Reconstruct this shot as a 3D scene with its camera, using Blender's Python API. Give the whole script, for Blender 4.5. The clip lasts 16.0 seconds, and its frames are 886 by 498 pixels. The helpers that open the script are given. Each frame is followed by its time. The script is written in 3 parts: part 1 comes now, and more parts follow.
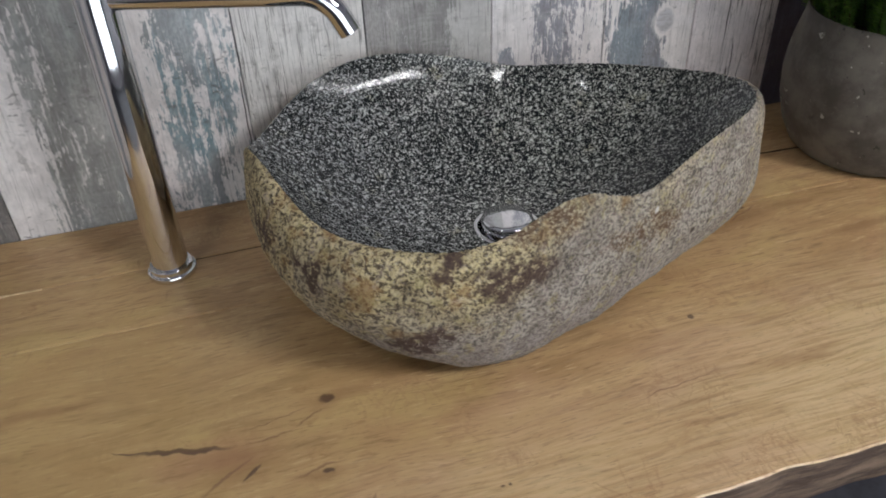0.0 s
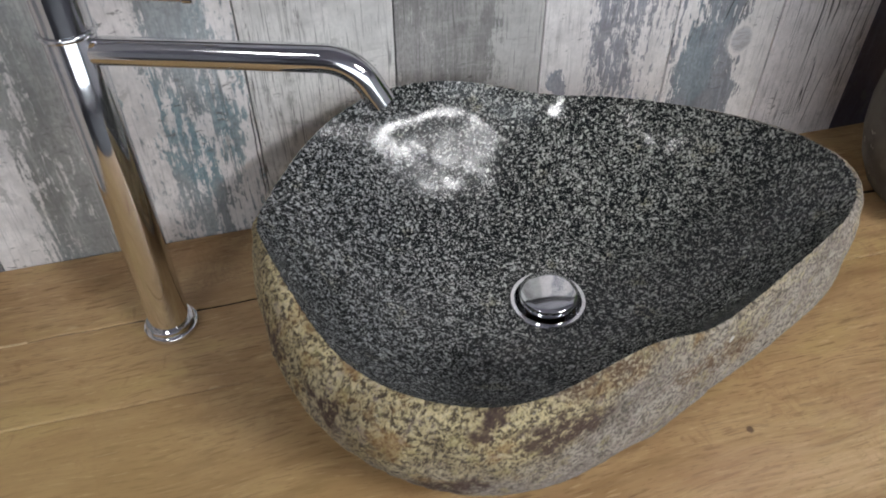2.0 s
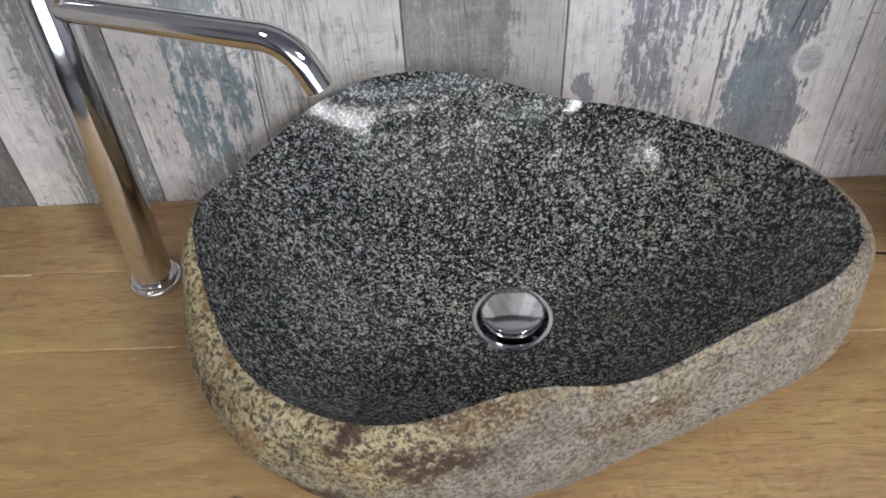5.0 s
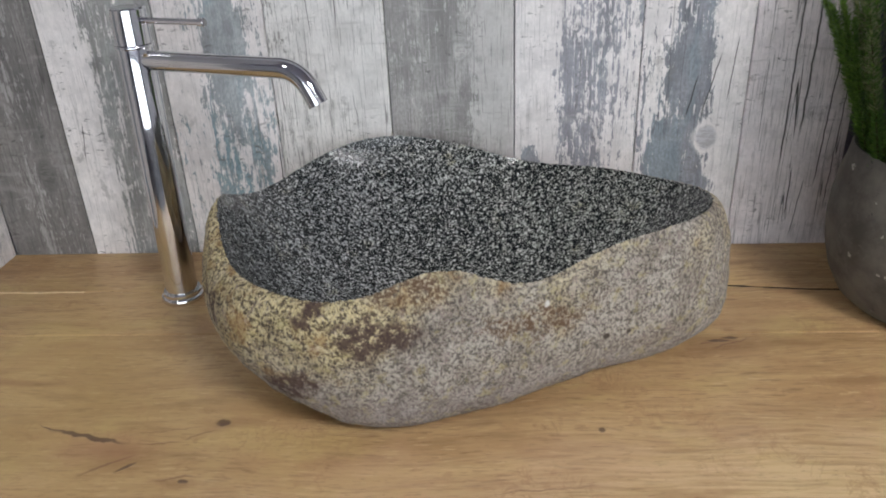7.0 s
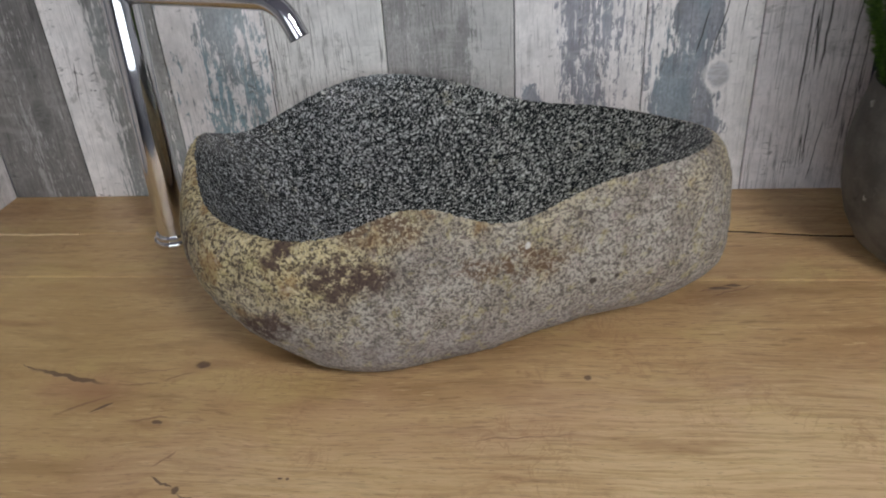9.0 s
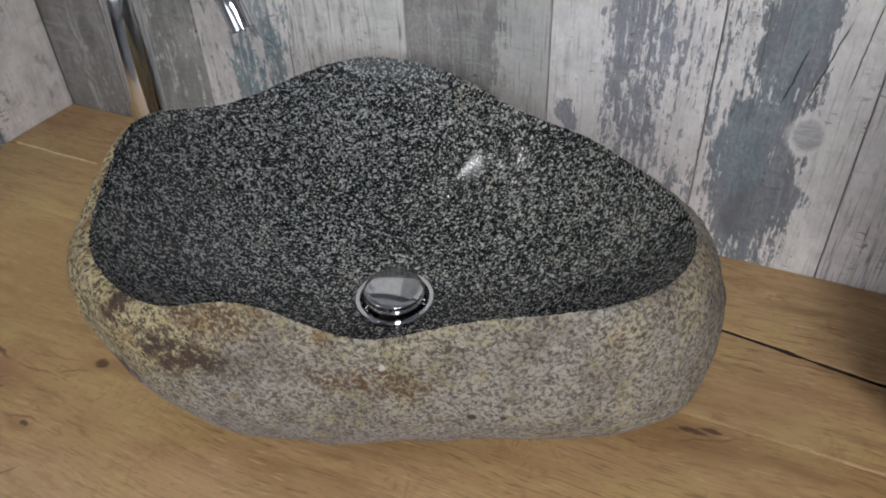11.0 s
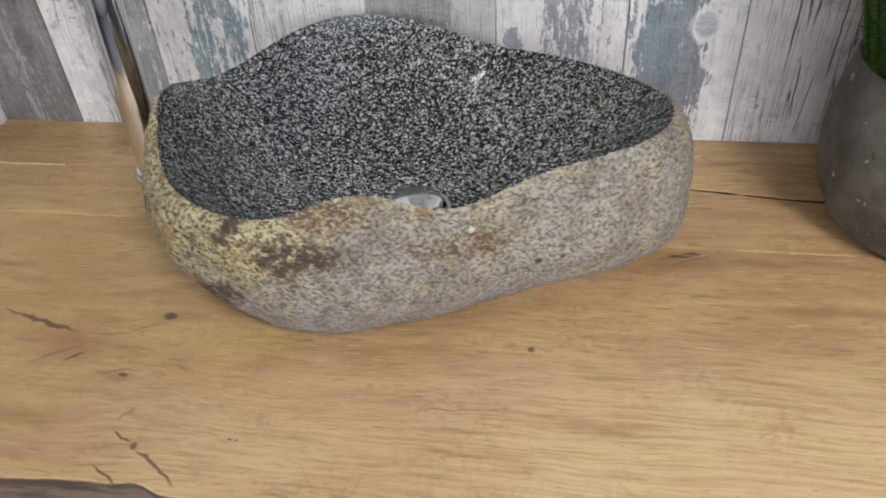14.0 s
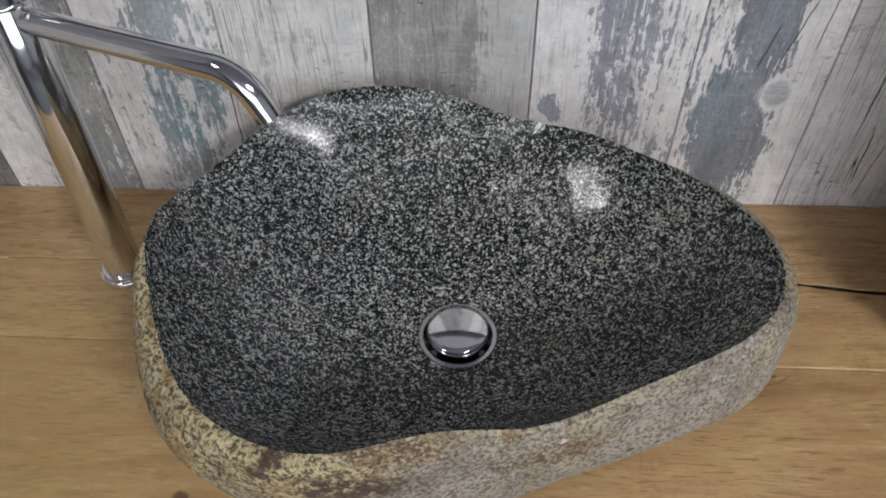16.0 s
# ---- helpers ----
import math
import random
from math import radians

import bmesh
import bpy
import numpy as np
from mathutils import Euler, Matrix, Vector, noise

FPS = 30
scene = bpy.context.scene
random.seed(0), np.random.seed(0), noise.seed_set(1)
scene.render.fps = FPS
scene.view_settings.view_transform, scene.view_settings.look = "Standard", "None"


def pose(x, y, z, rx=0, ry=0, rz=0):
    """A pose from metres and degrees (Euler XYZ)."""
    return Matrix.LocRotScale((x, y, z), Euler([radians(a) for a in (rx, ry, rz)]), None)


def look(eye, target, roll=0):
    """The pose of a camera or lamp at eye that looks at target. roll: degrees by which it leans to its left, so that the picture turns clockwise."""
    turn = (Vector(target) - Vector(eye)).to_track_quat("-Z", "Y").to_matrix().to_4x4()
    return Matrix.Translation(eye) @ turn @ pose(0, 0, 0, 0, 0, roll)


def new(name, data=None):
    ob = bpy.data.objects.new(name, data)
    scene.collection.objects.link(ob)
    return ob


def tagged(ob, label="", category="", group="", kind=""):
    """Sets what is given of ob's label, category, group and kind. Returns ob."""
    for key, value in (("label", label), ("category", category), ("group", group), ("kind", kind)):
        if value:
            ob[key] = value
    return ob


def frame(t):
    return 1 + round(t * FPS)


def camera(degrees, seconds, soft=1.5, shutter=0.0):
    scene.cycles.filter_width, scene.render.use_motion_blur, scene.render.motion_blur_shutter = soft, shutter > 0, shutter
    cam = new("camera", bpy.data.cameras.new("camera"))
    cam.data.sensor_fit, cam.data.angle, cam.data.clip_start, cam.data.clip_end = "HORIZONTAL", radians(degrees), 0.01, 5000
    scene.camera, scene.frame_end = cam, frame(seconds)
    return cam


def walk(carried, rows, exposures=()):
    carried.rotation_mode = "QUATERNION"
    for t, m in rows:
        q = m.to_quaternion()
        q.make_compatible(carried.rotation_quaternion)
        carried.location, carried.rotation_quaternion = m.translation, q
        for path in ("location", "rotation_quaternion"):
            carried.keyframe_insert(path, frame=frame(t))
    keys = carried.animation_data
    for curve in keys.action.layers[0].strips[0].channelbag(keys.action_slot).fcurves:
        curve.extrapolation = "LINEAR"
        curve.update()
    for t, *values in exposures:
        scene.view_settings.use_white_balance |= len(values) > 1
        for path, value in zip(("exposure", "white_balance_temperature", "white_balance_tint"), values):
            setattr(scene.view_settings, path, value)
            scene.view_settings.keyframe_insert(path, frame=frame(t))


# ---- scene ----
cam = camera(60.5, 16.0, 1.8, 0.4)
PATH = [
    (0, (-0.232, -0.832, 1.279), (0.216, 0.735, 0.121), -2.4),
    (0.5, (-0.294, -0.759, 1.3), (0.301, 0.679, 0.043), 0.3),
    (1, (-0.282, -0.727, 1.327), (0.232, 0.692, 0.014), 2.5),
    (1.5, (-0.242, -0.689, 1.346), (0.175, 0.726, -0.005), 0.1),
    (2, (-0.202, -0.653, 1.354), (0.172, 0.75, -0.022), -0.2),
    (2.5, (-0.19, -0.591, 1.351), (0.317, 0.704, -0.087), -0.8),
    (3, (-0.186, -0.547, 1.349), (0.431, 0.66, -0.122), -0.2),
    (3.5, (-0.168, -0.522, 1.344), (0.384, 0.675, -0.16), 0.4),
    (4, (-0.093, -0.535, 1.329), (0.046, 0.814, -0.141), -3.1),
    (4.2, (-0.069, -0.552, 1.346), (-0.083, 0.792, -0.135), -2.7),
    (6.3, (0.004, -0.828, 1.305), (-0.057, 0.886, 0.275), -2.9),
    (6.5, (0.021, -0.859, 1.296), (-0.072, 0.891, 0.331), -2.4),
    (7, (0.043, -0.912, 1.254), (-0.077, 0.874, 0.361), -2.6),
    (7.5, (0.054, -0.928, 1.221), (-0.092, 0.871, 0.36), -2.8),
    (8, (0.063, -0.935, 1.19), (-0.115, 0.838, 0.282), -3.3),
    (8.5, (0.081, -0.928, 1.216), (-0.111, 0.841, 0.303), -3.7),
    (9, (0.089, -0.889, 1.229), (-0.127, 0.831, 0.232), -3.8),
    (9.5, (0.097, -0.795, 1.233), (-0.204, 0.818, 0.09), -3.1),
    (9.7, (0.118, -0.751, 1.242), (-0.188, 0.832, 0.059), -1.7),
    (11.8, (0.317, -0.637, 1.302), (-0.521, 0.681, 0.052), -4.1),
    (12, (0.284, -0.646, 1.302), (-0.441, 0.723, 0.037), -3.1),
    (12.5, (0.178, -0.684, 1.298), (-0.304, 0.76, 0.001), -3.1),
    (13, (0.185, -0.755, 1.301), (-0.216, 0.716, 0.007), -3.0),
    (13.5, (0.218, -0.838, 1.31), (-0.138, 0.703, 0.085), -2.9),
    (14, (0.157, -0.842, 1.303), (-0.131, 0.68, 0.038), -3.8),
    (14.5, (0.036, -0.796, 1.331), (-0.072, 0.743, 0.058), -3.3),
    (15, (0.011, -0.736, 1.353), (0.002, 0.752, 0.017), -0.1),
    (15.5, (0.036, -0.65, 1.378), (-0.032, 0.734, -0.065), -0.8),
    (16, (0.029, -0.612, 1.394), (-0.059, 0.72, -0.095), -1.2),
]
EXPOSURES = ((0, 0.03), (0.5, -0.1), (1.5, 0.02), (2.5, 0.17), (3, 0.2), (4.2, 0.12), (6.3, 0.42), (6.5, 0.41), (7, 0.22), (8, 0.02), (8.5, -0.06), (9, -0.08), (9.5, -0.25), (9.7, -0.25), (11.8, -0.02), (12.5, 0.1), (13, 0.31), (13.5, 0.46), (14, 0.43), (14.5, 0.2), (15, 0.14), (15.5, 0.06), (16, 0.1))
walk(cam, [(t, look(eye, target, roll)) for t, eye, target, roll in PATH], EXPOSURES)

# ---------- world, lights, exposure ----------
world = bpy.data.worlds.new("showroom_air")
scene.world = world
world.use_nodes = True
world.node_tree.nodes["Background"].inputs[0].default_value = (0.75, 0.8, 0.9, 1)
world.node_tree.nodes["Background"].inputs[1].default_value = 0.05
scene.view_settings.exposure = 0.0
LIGHTS = ((1.12, -1.85, 0.68, 0.7, 36.0), (-0.95, -1.0, 0.24, 0.24, 25.0))  # x, y, width, depth and power of the ceiling panels
# strength of the added fill panel beyond the front wall
FILL_POWER = 2.5

TOP = 0.8          # height of the worktop
CORNER = -0.612    # side wall
ROOM_Z = 2.4
PLANK_TOP = 1.22   # upper end of the plank cladding


# ---------- node helpers ----------
class Mat:
    def __init__(self, name, rough=0.5, metal=0.0):
        self.m = bpy.data.materials.new(name)
        self.m.use_nodes = True
        self.t = self.m.node_tree
        self.b = self.t.nodes["Principled BSDF"]
        self.b.inputs["Roughness"].default_value = rough
        self.b.inputs["Metallic"].default_value = metal
        self.co = self.t.nodes.new("ShaderNodeTexCoord").outputs["Object"]

    def put(self, socket, v):
        if isinstance(v, bpy.types.NodeSocket):
            self.t.links.new(v, socket)
        elif isinstance(v, (tuple, list)):
            socket.default_value = (*v, 1) if len(socket.default_value) == 4 and len(v) == 3 else v
        else:
            socket.default_value = v

    def math(self, op, a, b=0.0, clamp=False):
        n = self.t.nodes.new("ShaderNodeMath")
        n.operation, n.use_clamp = op, clamp
        self.put(n.inputs[0], a)
        self.put(n.inputs[1], b)
        return n.outputs[0]

    def vec(self, op, a, b):
        n = self.t.nodes.new("ShaderNodeVectorMath")
        n.operation = op
        self.put(n.inputs[0], a)
        self.put(n.inputs[1], b)
        return n.outputs["Value"] if op in ("LENGTH", "DISTANCE") else n.outputs[0]

    def stretch(self, s, shift=(0, 0, 0)):
        return self.vec("ADD", self.vec("MULTIPLY", self.co, s), shift)

    def noise(self, vec, scale=1.0, detail=3.0, rough=0.55, warp=0.0, color=False):
        n = self.t.nodes.new("ShaderNodeTexNoise")
        self.put(n.inputs["Vector"], vec)
        n.inputs["Scale"].default_value, n.inputs["Detail"].default_value = scale, detail
        n.inputs["Roughness"].default_value, n.inputs["Distortion"].default_value = rough, warp
        return n.outputs["Color" if color else "Fac"]

    def step(self, v, lo, hi, a=0.0, b=1.0):
        n = self.t.nodes.new("ShaderNodeMapRange")
        n.interpolation_type = "SMOOTHSTEP"
        for i, x in zip(range(5), (v, lo, hi, a, b)):
            self.put(n.inputs[i], x)
        return n.outputs[0]

    def mix(self, f, a, b, mode="MIX"):
        n = self.t.nodes.new("ShaderNodeMix")
        n.data_type, n.blend_type = "RGBA", mode
        self.put(n.inputs[0], f)
        self.put(n.inputs[6], a)
        self.put(n.inputs[7], b)
        return n.outputs[2]

    def axis(self, i, v=None):
        n = self.t.nodes.new("ShaderNodeSeparateXYZ")
        self.put(n.inputs[0], v or self.co)
        return n.outputs[i]

    def spot(self, at, size, wobble=0.0, wscale=60.0, edge=0.55):
        """1 inside an uneven ellipsoid, 0 outside"""
        v = self.co
        if wobble:
            w = self.vec("SUBTRACT", self.noise(self.co, wscale, 3, color=True), (0.5, 0.5, 0.5))
            v = self.vec("ADD", v, self.vec("MULTIPLY", w, (wobble,) * 3))
        d = self.vec("LENGTH", self.vec("DIVIDE", self.vec("SUBTRACT", v, at), size), (0, 0, 0))
        return self.step(d, 1.0, edge)

    def line(self, a, b, width, wobble=0.011):
        """1 along an uneven scratch from a to b on the worktop"""
        w = self.vec("SUBTRACT", self.noise(self.co, 55, 3, color=True), (0.5, 0.5, 0.5))
        v = self.vec("ADD", self.co, self.vec("MULTIPLY", w, (wobble, wobble, 0)))
        dx, dy = b[0] - a[0], b[1] - a[1]
        ln = math.hypot(dx, dy)
        q = self.vec("SUBTRACT", v, ((a[0] + b[0]) / 2, (a[1] + b[1]) / 2, TOP))
        n = self.t.nodes.new("ShaderNodeVectorRotate")
        n.rotation_type = "Z_AXIS"
        self.put(n.inputs["Vector"], q)
        n.inputs["Angle"].default_value = -math.atan2(dy, dx)
        d = self.vec("LENGTH", self.vec("DIVIDE", n.outputs[0], (ln / 2, width / 2, 0.1)), (0, 0, 0))
        return self.step(d, 1.0, 0.5)

    def bump(self, h, strength, dist=0.001):
        n = self.t.nodes.new("ShaderNodeBump")
        n.inputs["Strength"].default_value, n.inputs["Distance"].default_value = strength, dist
        self.put(n.inputs["Height"], h)
        self.put(self.b.inputs["Normal"], n.outputs[0])

    def done(self, color=None, rough=None, coat=0.0, spec=None):
        if color is not None:
            self.put(self.b.inputs["Base Color"], color)
        if rough is not None:
            self.put(self.b.inputs["Roughness"], rough)
        if coat:
            self.b.inputs["Coat Weight"].default_value = coat
            self.b.inputs["Coat Roughness"].default_value = 0.08
        if spec is not None:
            self.b.inputs["Specular IOR Level"].default_value = spec
        return self.m


# ---------- materials ----------
def plank_paint(name, light, under, cover, seed, teal=0.0, grain=0.3, crack=0.5, side="x", spots=(), knots=(), splits=()):
    """Printed weathered planks: flaking pale paint over a darker coat. cover: paint at the plank's start, middle and end."""
    k = Mat(name, 0.5)
    a = 0 if side == "x" else 1
    (u0, u1), cv = cover[0], cover[1:]
    sh = (seed * 3.7, seed * 1.9, seed * 2.3)
    big = k.noise(k.stretch((16, 16, 5), sh), 1, 3, 0.6)
    flake = k.noise(k.stretch((78, 78, 24), sh), 1, 7, 0.76, 0.6)
    fleck = k.noise(k.stretch((190, 190, 80), sh), 1, 5, 0.72, 0.6)
    streak = k.noise(k.stretch((300, 300, 11), sh), 1, 5, 0.66, 0.3)
    hair = k.noise(k.stretch((520, 520, 20), sh), 1, 4, 0.66, 0.4)
    tone = k.noise(k.stretch((40, 40, 40), sh), 1, 4, 0.6)
    wash = k.noise(k.stretch((30, 30, 9), (seed * 1.3, 3, seed)), 1, 4, 0.62, 0.4)
    u = k.step(k.axis(a), u0, u1)
    bias = k.math("ADD", k.math("MULTIPLY", k.step(u, 0, 0.5, 1, 0), cv[0]), k.math("MULTIPLY", k.step(u, 0.5, 1), cv[2]))
    bias = k.math("ADD", bias, k.math("MULTIPLY", k.math("SUBTRACT", k.step(u, 0, 0.5), k.step(u, 0.5, 1)), cv[1]))
    s = k.math("ADD", k.math("MULTIPLY", big, 0.7), k.math("MULTIPLY", flake, 1.15))
    s = k.math("ADD", s, k.math("ADD", k.math("MULTIPLY", streak, 1.05), k.math("MULTIPLY", fleck, 1.25)))
    s = k.math("ADD", k.math("SUBTRACT", s, 2.075), bias)
    for at, size, push in spots:
        s = k.math("ADD", s, k.math("MULTIPLY", k.spot(at, size, 0.03, 40, 0.3), push))
    mask = k.step(s, -0.055, 0.055)
    pale = k.mix(k.step(tone, 0.3, 0.6), tuple(c * 0.8 for c in light), light)
    pale = k.mix(k.step(wash, 0.56, 0.38, 0, 0.24), pale, tuple(c * 0.62 for c in light))
    pale = k.mix(k.step(hair, 0.47, 0.33, 0, 0.35 + 0.5 * grain), pale, tuple(c * 0.38 for c in light))
    dk = k.mix(k.step(wash, 0.3, 0.68), tuple(c * 0.66 for c in under), tuple(min(1, c * 1.35) for c in under))
    mott = k.noise(k.stretch((330, 330, 200), sh), 1, 3, 0.65)
    pale = k.mix(k.step(mott, 0.62, 0.42, 0, 0.2), pale, tuple(c * 0.6 for c in light))
    dk = k.mix(k.step(mott, 0.6, 0.4, 0, 0.4), dk, tuple(c * 0.6 for c in under))
    dk = k.mix(k.step(hair, 0.48, 0.34, 0, 0.25 + 0.6 * grain), dk, tuple(c * 0.55 for c in under))
    dk = k.mix(k.step(hair, 0.56, 0.68, 0, 0.35), dk, tuple(min(1, c * 1.8) for c in under))
    if teal:
        tm = k.math("MULTIPLY", k.step(k.noise(k.stretch((22, 22, 7), (seed, 5, 1)), 1, 3, 0.6, 0.5), 0.46, 0.62), teal)
        dk = k.mix(tm, dk, k.mix(k.step(mott, 0.4, 0.62), (0.15, 0.245, 0.285), (0.235, 0.36, 0.405)))
    col = k.mix(mask, dk, pale)
    # growth rings of the printed timber, faint bands that bow across the grain
    ring = k.noise(k.stretch((9, 9, 60), (seed * 2.2, 1, 4)), 1, 3, 0.6, 1.2)
    col = k.mix(k.step(ring, 0.56, 0.7, 0, 0.28 * grain), col, tuple(min(1, c * 1.05) for c in light))
    col = k.mix(k.step(ring, 0.42, 0.3, 0, 0.3 * grain), col, tuple(c * 0.7 for c in under))
    ck = k.noise(k.stretch((38, 38, 1.6), (seed * 7.1, 0, 0)), 1, 3, 0.5, 0.3)
    line = k.step(k.math("ABSOLUTE", k.math("SUBTRACT", ck, 0.5)), 0.002, 0.009, 1, 0)
    line = k.math("MULTIPLY", line, k.step(k.noise(k.stretch((9, 9, 6), sh), 1, 2), 0.45, 0.6))
    line = k.math("MULTIPLY", line, crack)
    if crack > 0.8:
        c2 = k.noise(k.stretch((95, 95, 2.0), (seed * 3.1, 2, 0)), 1, 4, 0.55, 0.3)
        l2 = k.step(k.math("ABSOLUTE", k.math("SUBTRACT", c2, 0.48)), 0.003, 0.013, 0.7, 0)
        line = k.math("MAXIMUM", line, k.math("MULTIPLY", l2, k.step(k.noise(k.stretch((14, 14, 4), (2, seed, 5)), 1, 2), 0.44, 0.58)))
    # single long splits: start, end and width
    for (x0, z0), (x1, z1), wd in splits:
        run = k.step(k.axis(2), z0, z1)
        way = k.math("ADD", x0, k.math("MULTIPLY", k.math("DIVIDE", k.math("SUBTRACT", k.axis(2), z0), z1 - z0), x1 - x0))
        way = k.math("ADD", way, k.math("MULTIPLY", k.math("SUBTRACT", k.noise(k.stretch((0, 0, 45), (x0 * 90, 1, 2)), 1, 4, 0.6), 0.5), 0.004))
        off = k.math("ABSOLUTE", k.math("SUBTRACT", k.axis(a), way))
        taper = k.math("MULTIPLY", k.step(run, 0.0, 0.12), k.step(run, 1.0, 0.88))
        gap = k.step(off, wd, wd * 0.35)
        line = k.math("MAXIMUM", line, k.math("MULTIPLY", k.math("MULTIPLY", gap, taper), 0.95))
    col = k.mix(line, col, (0.035, 0.033, 0.031))
    nick = k.math("MULTIPLY", k.step(k.noise(k.stretch((75, 75, 190), sh), 1, 4, 0.7), 0.585, 0.65), k.step(k.noise(k.stretch((14, 14, 11), (seed, 2, 8)), 1, 2), 0.48, 0.64))
    col = k.mix(k.math("MULTIPLY", nick, 0.7), col, (0.07, 0.068, 0.065))
    grime = k.math("MULTIPLY", k.step(k.noise(k.stretch((60, 60, 45), (4, seed * 5, 2)), 1, 5, 0.7), 0.54, 0.66), k.step(k.noise(k.stretch((11, 11, 8), (seed, 9, 3)), 1, 2), 0.46, 0.62))
    col = k.mix(k.math("MULTIPLY", grime, 0.45), col, (0.16, 0.155, 0.15))
    for at, size in knots:
        dark = light[0] < 0.5
        ring = k.spot(at, tuple(v * 1.35 for v in size), 0.012, 60, 0.7)
        heart = k.spot(at, size, 0.008, 90, 0.6)
        swirl = k.noise(k.vec("MULTIPLY", k.vec("SUBTRACT", k.co, at), (70, 70, 320)), 1, 3, 0.5, 0.6)
        edge = tuple(c * 0.6 for c in under) if dark else tuple(c * 0.92 for c in light)
        col = k.mix(k.math("MULTIPLY", ring, 0.6), col, edge)
        lo, hi = ((0.45, 0.9) if dark else (0.8, 1.6))
        col = k.mix(k.math("MULTIPLY", heart, 0.6), col, k.mix(k.step(swirl, 0.4, 0.58), tuple(c * lo for c in under), tuple(min(1, c * hi) for c in under)))
    k.bump(k.math("ADD", k.math("MULTIPLY", mask, 0.5), k.math("SUBTRACT", k.math("MULTIPLY", hair, 0.5), line)), 0.3, 0.0006)
    return k.done(col, k.step(mask, 0, 1, 0.42, 0.5))


def oak():
    k = Mat("oiled_oak", 0.4)
    lot = k.t.nodes.new("ShaderNodeObjectInfo").outputs["Random"]
    w = k.noise(k.stretch((3, 7, 5)), 1, 3, 0.5, color=True)
    warp = k.vec("ADD", k.co, k.vec("MULTIPLY", w, (0.0, 0.05, 0.02)))
    warp = k.vec("ADD", warp, k.vec("MULTIPLY", lot, (7.0, 3.0, 0.0)))
    g1 = k.noise(k.vec("MULTIPLY", warp, (3.5, 55, 40)), 1, 5, 0.62)
    g2 = k.noise(k.vec("MULTIPLY", warp, (14, 300, 200)), 1, 4, 0.65)
    g3 = k.noise(k.vec("MULTIPLY", warp, (60, 900, 500)), 1, 2, 0.5)
    cloud = k.noise(k.stretch((4, 9, 6), (3, 1, 0)), 1, 3)
    col = k.mix(k.step(g1, 0.25, 0.72), (0.35, 0.208, 0.088), (0.535, 0.355, 0.176))
    col = k.mix(k.step(cloud, 0.35, 0.7, 0, 0.5), col, (0.61, 0.41, 0.205))
    col = k.mix(k.step(g2, 0.56, 0.75, 0, 0.42), col, (0.2, 0.108, 0.045))
    col = k.mix(k.step(g2, 0.42, 0.28, 0, 0.35), col, (0.62, 0.425, 0.235))
    col = k.mix(k.step(g3, 0.6, 0.72, 0, 0.4), col, (0.17, 0.09, 0.04))
    honey = k.noise(k.stretch((7, 13, 9), (1, 6, 2)), 1, 4, 0.6, 0.4)
    col = k.mix(k.step(honey, 0.5, 0.68, 0, 0.5), col, (0.6, 0.44, 0.19))
    col = k.mix(k.step(honey, 0.47, 0.33, 0, 0.5), col, (0.34, 0.19, 0.08))
    # medullary flecks and short dark dashes
    dash = k.noise(k.vec("MULTIPLY", warp, (26, 190, 100)), 1, 2, 0.5)
    patchy = k.step(k.noise(k.stretch((5, 12, 6), (7, 3, 0)), 1, 2), 0.4, 0.62)
    col = k.mix(k.math("MULTIPLY", k.step(dash, 0.57, 0.74, 0, 0.55), patchy), col, (0.17, 0.092, 0.038))
    blot = k.noise(k.vec("MULTIPLY", warp, (10, 48, 30)), 1, 4, 0.6)
    col = k.mix(k.step(blot, 0.54, 0.72, 0, 0.5), col, (0.22, 0.122, 0.05))
    col = k.mix(k.step(k.noise(k.vec("ADD", k.stretch((6, 20, 9)), (9, 2, 2)), 1, 3), 0.55, 0.75, 0, 0.4), col, (0.5, 0.3, 0.15))
    cross = k.math("MULTIPLY", k.step(k.noise(k.stretch((95, 24, 20), (0, 4, 0)), 1, 3, 0.6, 0.6), 0.64, 0.72), k.step(k.noise(k.stretch((7, 7, 7), (4, 4, 4)), 1, 2), 0.52, 0.66))
    col = k.mix(k.math("MULTIPLY", cross, 0.4), col, (0.24, 0.13, 0.055))
    tick = k.noise(k.vec("ADD", k.vec("MULTIPLY", warp, (42, 420, 200)), (3, 8, 0)), 1, 2, 0.5)
    col = k.mix(k.math("MULTIPLY", k.step(tick, 0.58, 0.68, 0, 0.6), k.step(k.noise(k.stretch((9, 16, 8), (2, 0, 5)), 1, 2), 0.36, 0.56)), col, (0.2, 0.105, 0.045))
    col = k.mix(k.step(tick, 0.38, 0.3, 0, 0.5), col, (0.68, 0.5, 0.29))
    smudge = k.noise(k.stretch((45, 75, 40), (5, 5, 1)), 1, 3, 0.6, 0.5)
    col = k.mix(k.math("MULTIPLY", k.step(smudge, 0.6, 0.7, 0, 0.5), k.step(k.noise(k.stretch((6, 9, 6), (8, 1, 3)), 1, 2), 0.45, 0.6)), col, (0.27, 0.135, 0.055))
    # paler and pinker towards the live edge, small curls of figured grain
    pale_front = k.math("ADD", k.spot((0.32, -0.5, TOP), (0.5, 0.2, 0.3), 0.12, 7, 0.25), k.math("MULTIPLY", k.spot((-0.12, -0.5, TOP), (0.16, 0.1, 0.3), 0.1, 9, 0.2), 0.6), True)
